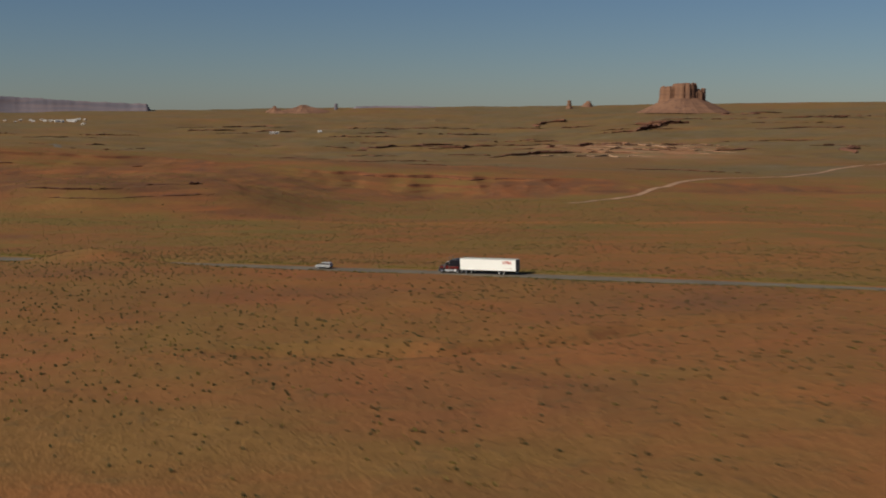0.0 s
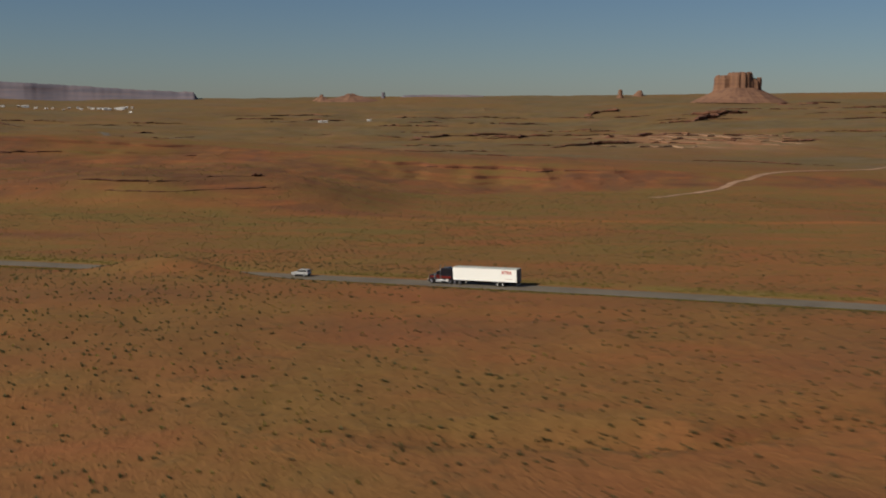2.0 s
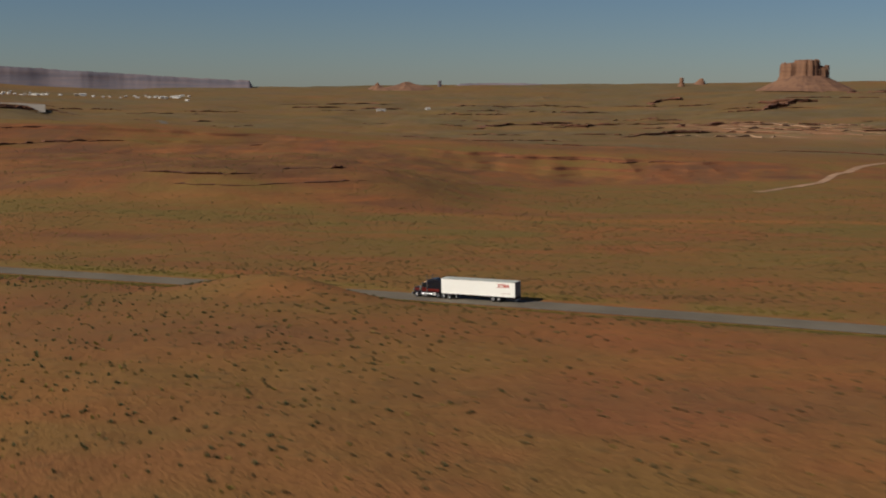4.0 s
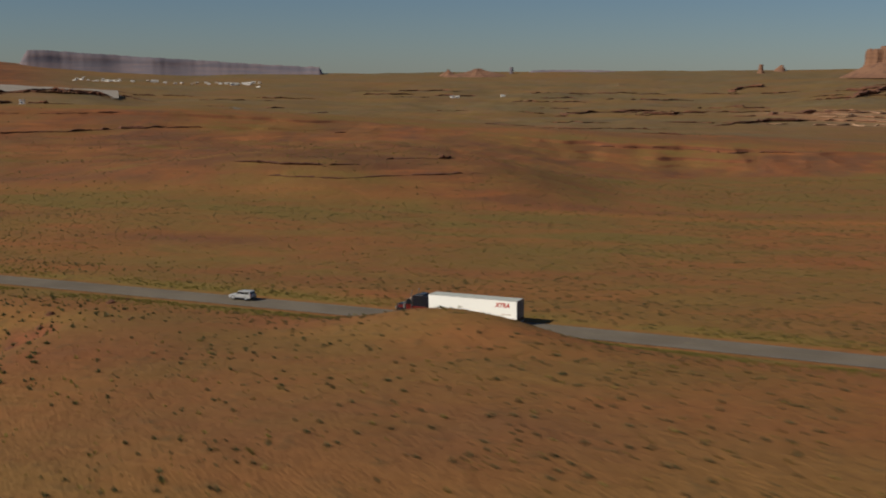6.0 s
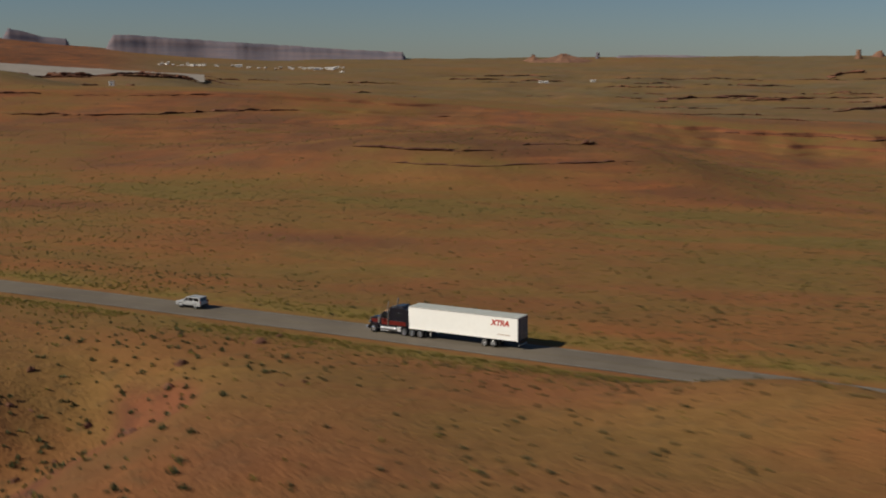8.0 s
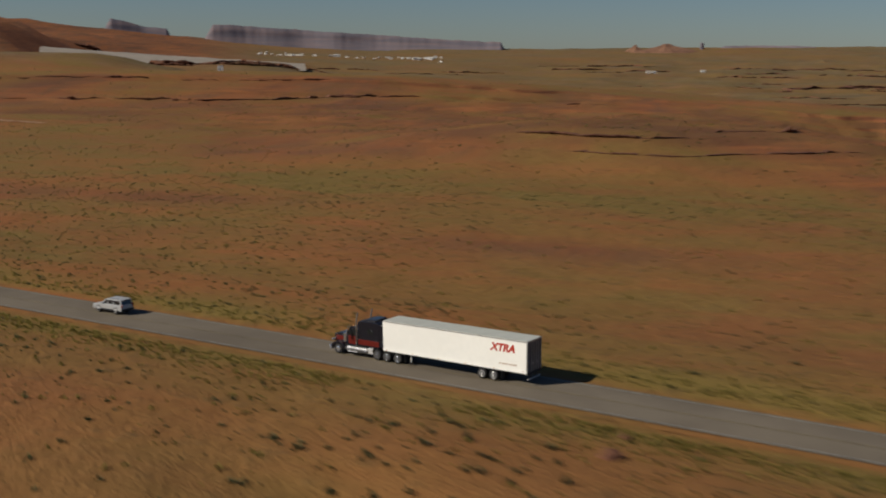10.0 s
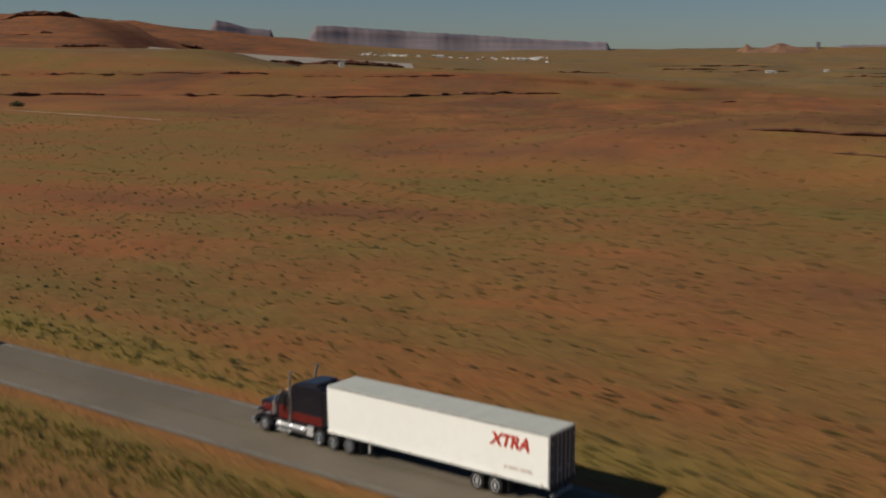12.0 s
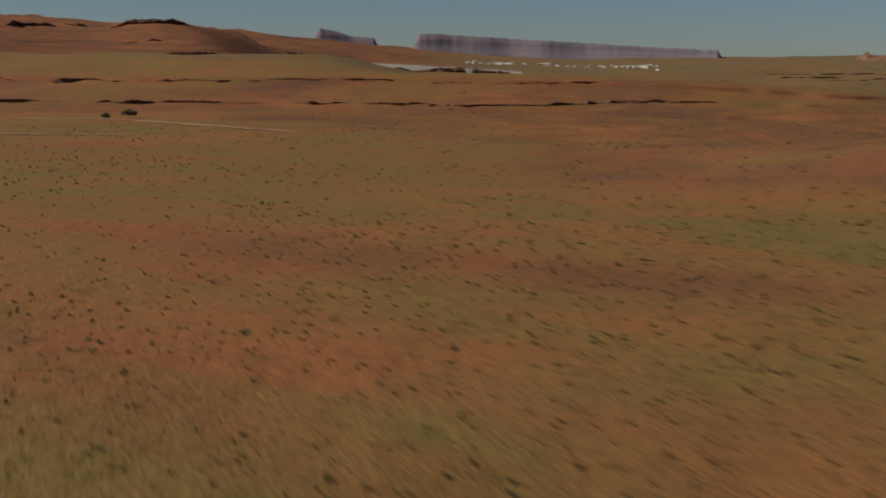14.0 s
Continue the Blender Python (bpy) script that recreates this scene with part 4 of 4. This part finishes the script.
# ---- scrub ----
def scrub(name, material, spots, blades, label, wide, tall, category):
    """Many small clumps of leaf blades, joined."""
    rng = np.random.default_rng(len(spots) + blades)
    n = len(spots)
    size = spots[:, 2]
    ang = rng.uniform(0, 2 * np.pi, (n, blades))
    lean = rng.uniform(0.15, 1.0, (n, blades))
    rad = wide * lean * size[:, None] * rng.uniform(0.5, 1.1, (n, blades))
    hgt = tall * size[:, None] * (1.15 - 0.75 * lean) * rng.uniform(0.6, 1.2, (n, blades))
    half = wide * 0.30 * size[:, None] * rng.uniform(0.6, 1.2, (n, blades))
    base = np.stack([spots[:, 0], spots[:, 1], land(spots[:, 0], spots[:, 1]) - 0.05], 1)[:, None, :]
    out = np.stack([np.cos(ang), np.sin(ang), 0 * ang], -1)
    side = np.stack([-np.sin(ang), np.cos(ang), 0 * ang], -1)
    up = np.array([0, 0, 1.0])
    foot = base + out * (rad * 0.25)[..., None]
    mid = base + out * (rad * 0.8)[..., None] + up * (hgt * 0.62)[..., None]
    tip = base + out * rad[..., None] + up * hgt[..., None]
    v = np.stack([foot, mid + side * half[..., None], tip, mid - side * half[..., None]], 2).reshape(-1, 3)
    me = bpy.data.meshes.new(name)
    q = np.arange(len(v), dtype=np.int32)
    me.vertices.add(len(v))
    me.vertices.foreach_set("co", v.astype(np.float32).ravel())
    me.loops.add(len(q))
    me.loops.foreach_set("vertex_index", q)
    me.polygons.add(len(q) // 4)
    me.polygons.foreach_set("loop_start", np.arange(0, len(q), 4, dtype=np.int32))
    me.update(calc_edges=True)
    me.materials.append(material)
    return tagged(new(name, me), label, category, kind="stuff")


def spread(n, x0, x1, y0, y1, seed, clump, low, high):
    """Random places with clearings, off the road: rows of x, y, size."""
    rng = np.random.default_rng(seed)
    x, y = rng.uniform(x0, x1, n), rng.uniform(y0, y1, n)
    keep = fbm(x, y, 70, 4, seed) + 0.5 * fbm(x, y, 12, 2, seed + 1) > clump + rng.uniform(-0.35, 0.35, n)
    keep &= np.abs((y - lane_y(x) + 1.9) * 0.93) > 6.5
    s = low + (high - low) * rng.random(n) ** 2.2
    return np.stack([x, y, s], 1)[keep]


near_bush = np.concatenate([spread(27000, -330, 150, 90, 420, 21, -0.12, 0.28, 0.92), spread(17000, -420, 60, 330, 560, 22, -0.1, 0.25, 0.85)])
g_rng = np.random.default_rng(8)
gully_bush = np.stack([g_rng.normal(-174, 9, 170), g_rng.normal(328, 16, 170), g_rng.uniform(0.5, 1.3, 170)], 1)
bank_bush = np.stack([g_rng.normal(-153, 6, 60), g_rng.normal(288, 9, 60), g_rng.uniform(0.5, 1.3, 60)], 1)
wx = g_rng.uniform(-28, 48, 150)
wash_bush = np.stack([wx, 174 + 0.55 * np.maximum(wx, 0) + 5 * fbm(wx, 0 * wx + 175, 22, 3, 15) + g_rng.normal(0, 1.6, 150), g_rng.uniform(0.3, 1.0, 150)], 1)
near_bush = np.concatenate([near_bush, gully_bush, bank_bush, wash_bush])
far_bush = np.concatenate([spread(14000, -620, 330, 520, 1010, 23, -0.05, 0.4, 1.2), spread(6000, -900, 500, 950, 1600, 24, 0.05, 0.6, 1.7)])
scrub("sagebrush", SAGE, near_bush, 12, "scattered grey-green sagebrush clumps on red soil", 0.62, 0.55, "shrubs")
scrub("distant_scrub", SAGE, far_bush, 7, "sparse dark scrub dotting the far plain", 0.75, 0.6, "shrubs")
rng = np.random.default_rng(5)
vx = rng.uniform(-480, 140, 16000)
voff = rng.choice([-1, 1], 16000, p=[0.68, 0.32]) * (6.0 + rng.gamma(1.6, 2.4, 16000))
verge_spots = np.stack([vx, lane_y(vx) - 1.9 + voff / 0.93, rng.uniform(0.35, 0.9, 16000)], 1)
verge_spots = verge_spots[fbm(vx, verge_spots[:, 1], 22, 3, 31) > -0.25]
field = np.concatenate([spread(22000, -420, 120, 110, 600, 33, -0.05, 0.4, 1.1), spread(9000, -600, 330, 560, 1000, 34, 0.0, 0.7, 1.5)])
scrub("dry_grass", GRASS, np.concatenate([verge_spots, field]), 6, "yellow-green dry grass tufts, thickest along the road", 0.55, 0.5, "grass")


# ---- rocks in the gully beside the road ----
def boulder(x, y, size, seed):
    rng = random.Random(seed)
    bm = bmesh.new()
    bmesh.ops.create_icosphere(bm, subdivisions=2, radius=1)
    k = [rng.uniform(0.6, 1.2) for _ in range(3)]
    for v in bm.verts:
        f = 0.8 + 0.45 * noise.noise(v.co * 1.3 + Vector((seed, 0, 0)))
        v.co = Vector((v.co.x * k[0], v.co.y * k[1], v.co.z * k[2] * 0.65)) * f * size
    ob = part("boulder", bm, LEDGE_ROCK, None, "", (x, y, float(land(x, y)) + size * 0.15))
    return tagged(ob, "dark weathered boulder in the dry gully", "rock", "boulders in the gully")


for k in range(26):
    r = random.Random(300 + k)
    boulder(-172 + r.gauss(0, 9), 322 + r.gauss(0, 17), r.uniform(0.3, 1.1), k)


# ---- distance: mesas, buttes, the town ----
def mesa(name, label, centre, dist, b0, b1, tops, foot, talus=0.45, material=None):
    """A cliff-walled table land seen from centre between two bearings; tops: heights along it."""
    bm, prev = bmesh.new(), None
    n = max(16, int((b1 - b0) * 14))
    for i in range(n + 1):
        u = i / n
        b = radians(b0 + (b1 - b0) * u)
        flute = 1.2 * noise.noise(Vector((u * n * 0.30, b0, 3))) + 26 * noise.noise(Vector((u * n * 0.035, b0, 9)))
        top = float(np.interp(u, np.linspace(0, 1, len(tops)), tops)) + 2.5 * noise.noise(Vector((u * n * 0.2, 5, b0)))
        edge = min(1, u * n / 5, (1 - u) * n / 9)
        knee = foot + (top - foot) * talus
        ring = []
        for d, z in ((dist - 60 + flute, foot - 25), (dist + flute * 0.6 + 10, knee), (dist + flute + 18, knee + (top - knee) * 0.5), (dist + flute + 26, top), (dist + 190, top)):
            z = foot - 25 + (z - foot + 25) * edge ** 0.7
            ring.append(bm.verts.new((centre[0] - d * math.sin(b), centre[1] + d * math.cos(b), z)))
        ring.append(bm.verts.new((centre[0] - (dist + 200) * math.sin(b), centre[1] + (dist + 200) * math.cos(b), foot - 25)))
        if prev:
            for k in range(len(ring) - 1):
                bm.faces.new((prev[k], prev[k + 1], ring[k + 1], ring[k]))
        else:
            bm.faces.new(ring)
        prev = ring
    bm.faces.new(prev[::-1])
    bmesh.ops.recalc_face_normals(bm, faces=bm.faces)
    return tagged(part(name, bm, material or HAZED_MESA_ROCK, smooth=True), label, "mesa")


# the mesas' purple and blue tones are aerial haze painted into the rock
mesa("mesa", "long flat-topped mesa on the horizon, tinted purple-grey by distance haze", (-95, 195), 4560, 13.5, 28.1, (66, 71, 78, 87, 95, 103, 112, 120, 125), 30)
mesa("mesa", "blocky mesa with stepped ends, tinted purple-grey by distance haze", (-200, 333), 4380, 28.9, 32.5, (104, 108, 112, 128, 140, 146), 50)
mesa("small_mesa", "small far mesa above red hills, tinted bluish by haze", (-252, 388), 4200, 38.0, 39.2, (142, 146, 140), 70)
mesa("low_mesa", "low mesa line on the skyline, tinted bluish by haze", (-60, 130), 4680, -0.6, 4.4, (58, 61, 62, 60, 61), 40)
mesa("far_butte", "small isolated pinkish butte on the skyline", (-50, 112), 4700, -8.2, -7.1, (78, 84, 80, 76), 50, 0.5, BUTTE_ROCK)


def tower(cx, cy, rx, ry, foot, top, seed, lean=0.82):
    """A fluted rock tower with a talus skirt."""
    bm = bmesh.new()
    sides, rings = 40, []
    for h, w in ((-0.35, 1.9), (0.0, 1.42), (0.2, 1.1), (0.34, 1.0), (0.62, 0.96), (0.84, 0.93), (0.94, 0.88), (1.0, lean)):
        ring = []
        for k in range(sides):
            a = 2 * math.pi * k / sides
            v = Vector((math.cos(a) * 3, math.sin(a) * 3, seed * 5.0))
            f = w * (1 + (0.20 if h > 0.15 else 0.06) * noise.noise(v) + 0.08 * noise.noise(v * 3))
            z = foot + (top - foot) * h
            if h > 0.9:
                z += (top - foot) * 0.10 * noise.noise(v * 1.4 + Vector((7, 0, 0)))
            ring.append(bm.verts.new((cx + rx * f * math.cos(a), cy + ry * f * math.sin(a), z)))
        rings.append(ring)
    for p, q in zip(rings, rings[1:]):
        for k in range(sides):
            j = (k + 1) % sides
            bm.faces.new((p[k], p[j], q[j], q[k]))
    bm.faces.new(rings[-1])
    return bm


butte = tagged(new("butte"), "red sandstone butte with jagged towers above a talus slope", "butte")
tower_list = ((814, 4222, 34, 34, 62, 131, 1), (868, 4212, 47, 46, 62, 142, 2), (842, 4226, 36, 34, 62, 129, 5), (906, 4210, 28, 30, 62, 117, 3), (932, 4205, 9, 12, 66, 124, 4), (914, 4207, 8, 11, 66, 121, 12), (790, 4226, 12, 16, 62, 124, 6))
for c in tower_list:
    part("rock_tower", tower(*c), BUTTE_ROCK, butte)
bm = bmesh.new()
bmesh.ops.create_cone(bm, segments=48, radius1=170, radius2=62, depth=52, cap_ends=True)
for v in bm.verts:
    v.co *= 1 + 0.12 * noise.noise(v.co * 0.03)
    v.co.y *= 0.8
part("talus", bm, BUTTE_ROCK, butte, "loose talus skirt", (868, 4212, 62))
tagged(part("rock_spire", tower(500, 4680, 8, 9, 58, 84, 8), BUTTE_ROCK), "lone square rock spire on the skyline", "butte")
# this spire shares the mesas' painted-in haze tint
tagged(part("rock_spire", tower(-445, 4750, 7, 8, 40, 70, 9), HAZED_MESA_ROCK), "thin rock spire on the skyline, tinted bluish by haze", "butte")


def knob(cx, cy, wide, foot, top, seed):
    """A worn conical hill with a few beds left standing."""
    bm, rings = bmesh.new(), []
    for h, w in ((-0.4, 1.9), (0.0, 1.4), (0.3, 0.95), (0.36, 0.86), (0.62, 0.5), (0.7, 0.36), (0.74, 0.33), (1.0, 0.12)):
        ring = []
        for k in range(28):
            a = 2 * math.pi * k / 28
            v = Vector((math.cos(a) * 2, math.sin(a) * 2, seed * 3.0))
            f = w * wide * (1 + 0.28 * noise.noise(v + Vector((0, 0, h))) + 0.1 * noise.noise(v * 3))
            ring.append(bm.verts.new((cx + f * math.cos(a), cy + f * 0.8 * math.sin(a), foot + (top - foot) * (h + 0.06 * noise.noise(v * 2 + Vector((3, 0, h)))))))
        rings.append(ring)
    for p, q in zip(rings, rings[1:]):
        for k in range(28):
            j = (k + 1) % 28
            bm.faces.new((p[k], p[j], q[j], q[k]))
    bm.faces.new(rings[-1])
    return bm


tagged(part("rocky_knob", knob(-565, 4640, 85, 36, 64, 10), BUTTE_ROCK), "worn conical red hill on the skyline", "hill")
tagged(part("rocky_knob", knob(-680, 4640, 26, 34, 60, 11), BUTTE_ROCK), "small pointed red knob on the skyline", "hill")

HOUSE_WHITE = plain("white_house_wall", (0.78, 0.76, 0.70), 0.7, 0, 0.5, 0.06)
HOUSE_TAN = plain("tan_house_wall", (0.45, 0.34, 0.24), 0.8, 0, 0.5, 0.1)
HOUSE_ROOF = plain("pale_roof", (0.62, 0.58, 0.52), 0.7, 0, 0.5, 0.1)


def house(length, wide, tall, wall, label):
    top = tagged(new("house"), label, "house", "houses of the distant town")
    part("wall", block(-length / 2, length / 2, -wide / 2, wide / 2, -2.0, tall, 0.05), wall, top)
    w = wide / 2 + 0.5
    bm = bmesh.new()
    for x in (-length / 2 - 0.4, length / 2 + 0.4):
        for y, z in ((-w, tall), (0, tall + wide * 0.2), (w, tall)):
            bm.verts.new((x, y, z))
    bm.verts.ensure_lookup_table()
    v = bm.verts
    for f in ((0, 1, 4, 3), (1, 2, 5, 4), (0, 2, 1), (3, 4, 5), (0, 3, 5, 2)):
        bm.faces.new([v[k] for k in f])
    bmesh.ops.recalc_face_normals(bm, faces=bm.faces)
    part("roof", bm, HOUSE_ROOF, top)
    for x in (-0.3, 0.25):
        part("window", block(length * x - 0.8, length * x + 0.8, -wide / 2 - 0.06, -wide / 2 + 0.02, tall * 0.4, tall * 0.75), GLASS, top)
    part("door", block(-0.5, 0.5, -wide / 2 - 0.06, -wide / 2 + 0.02, 0, 2.1), TRIM_BLACK, top)
    return top


kinds = [house(10, 7, 3.0, HOUSE_WHITE, "small white house in the distant desert town"), house(22, 10, 4.2, HOUSE_WHITE, "long white building in the distant desert town"), house(9, 7, 3.0, HOUSE_TAN, "small tan house in the distant desert town")]
rng_t = random.Random(77)
for k in range(46):
    u = rng_t.random()
    b, d = radians(17.0 + 8.6 * u), 4010 + rng_t.gauss(0, 70) + 150 * u
    x, y = -d * math.sin(b), d * math.cos(b)
    kind = kinds[1] if k in (0, 9, 20, 31) else kinds[0] if rng_t.random() < 0.66 else kinds[2]
    m = pose(x, y, float(land(x, y)) + 1.2, 0, 0, rng_t.uniform(-25, 35))
    if k < 1:
        kinds[1].matrix_basis = m
    elif k == 1:
        kinds[0].matrix_basis = m
    elif k == 2:
        kinds[2].matrix_basis = m
    else:
        copy_thing(kind, m)
for x, y in ((-452, 3022), (-440, 3030), (-330, 3060)):
    copy_thing(kinds[0], pose(x, y, float(land(x, y)) + 1.0, 0, 0, 15))

hut = tagged(new("pump_house"), "small white block hut with a flat roof on the scarp", "hut")
part("wall", block(-2.1, 2.1, -1.9, 1.9, -1.0, 3.6, 0.06), HOUSE_WHITE, hut)
part("roof", block(-2.35, 2.35, -2.15, 2.15, 3.6, 3.85, 0.04), HOUSE_ROOF, hut)
part("door", block(-0.45, 0.45, -1.96, -1.88, 0, 2.1), DARK_STEEL, hut)
hut.matrix_basis = pose(-601, 1158, float(land(-601, 1158)) + 0.3, 0, 0, 20)
hut2 = copy_thing(hut, pose(-2290, 2890, float(land(-2290, 2890)) + 1.0, 0, 0, 30))
hut2.scale = (2.6, 2.2, 1.4)
tagged(hut2, "white flat-roofed building among red hills", "hut")


def tree(x, y, tall):
    top = tagged(new("tree"), "dark green desert tree beside a dirt lane", "tree")
    top.location = (x, y, float(land(x, y)))
    bm = tube((0, 0, -0.3), (0.1, 0, tall * 0.45), 0.22, 0.14, 8)
    for k in range(6):
        a = k * 1.05
        tube((0.1, 0, tall * 0.3), (tall * 0.42 * math.cos(a), tall * 0.42 * math.sin(a), tall * (0.55 + 0.07 * (k % 3))), 0.1, 0.04, 6, bm)
    part("trunk", bm, TRIM_BLACK, top)
    rng = random.Random(int(x))
    bm = bmesh.new()
    for k in range(420):
        a, u = rng.uniform(0, 6.28), rng.random() ** 0.5
        lump = 1 + 0.3 * math.sin(a * 3 + 1)
        c = Vector((tall * 0.62 * u * lump * math.cos(a), tall * 0.62 * u * lump * math.sin(a), tall * (0.3 + 0.68 * rng.random() * (1.05 - u * 0.6))))
        e1, e2 = Vector([rng.gauss(0, 0.28) for _ in range(3)]), Vector([rng.gauss(0, 0.28) for _ in range(3)])
        bm.faces.new([bm.verts.new(c + o) for o in (e1, e2, -e1, -e2)])
    part("crown", bm, SAGE, top, "dense dark green crown")
    return top


tree(-624, 819, 5.0)
tree(-632, 812, 2.6)
# ---- movement ----
def truck_x(t):
    s = (t - 6) / 6
    return -105.71 - 119.19 * s - 8.05 * s * s + 0.58 * s**3 + 1.2 * float(step(t, 11.2, 12.8))


def suv_x(t):
    return -34.277 -17.272 * t -0.0500 * t * t -0.01500 * t**3


def on_lane(x, roll):
    sl = float(lane_y(x - 1) - lane_y(x + 1)) / 2
    rise = float(road_z(x - 1) - road_z(x + 1)) / 2
    yaw = 180 - math.degrees(math.atan(sl))
    pitch = -math.degrees(math.atan2(rise, math.hypot(1, sl)))
    return Matrix.Translation((x, float(lane_y(x)), float(road_z(x)) + 0.01)) @ pose(0, 0, 0, 0, 0, yaw) @ pose(0, 0, 0, 0, pitch, 0) @ pose(0, 0, 0, roll, 0, 0)


def motions():
    times = [0.5 * k for k in range(29)]
    for ob, where in ((trailer, truck_x), (tractor, truck_x), (suv, suv_x)):
        walk(ob, [(t, on_lane(where(t), 0)) for t in times])
    for wheels, where, r in ((trailer_wheels, truck_x, 0.5), (tractor_wheels, truck_x, 0.5), (suv_wheels, suv_x, 0.38)):
        ticks = [k / 30 for k in range(421)]
        turn = [(where(0) - where(t)) * 1.06 / r for t in ticks]
        for w in wheels:
            p = w.location.copy()
            walk(w, [(t, pose(p.x, p.y, p.z, 0, math.degrees(a) % 360, 0)) for t, a in zip(ticks, turn)])


motions()
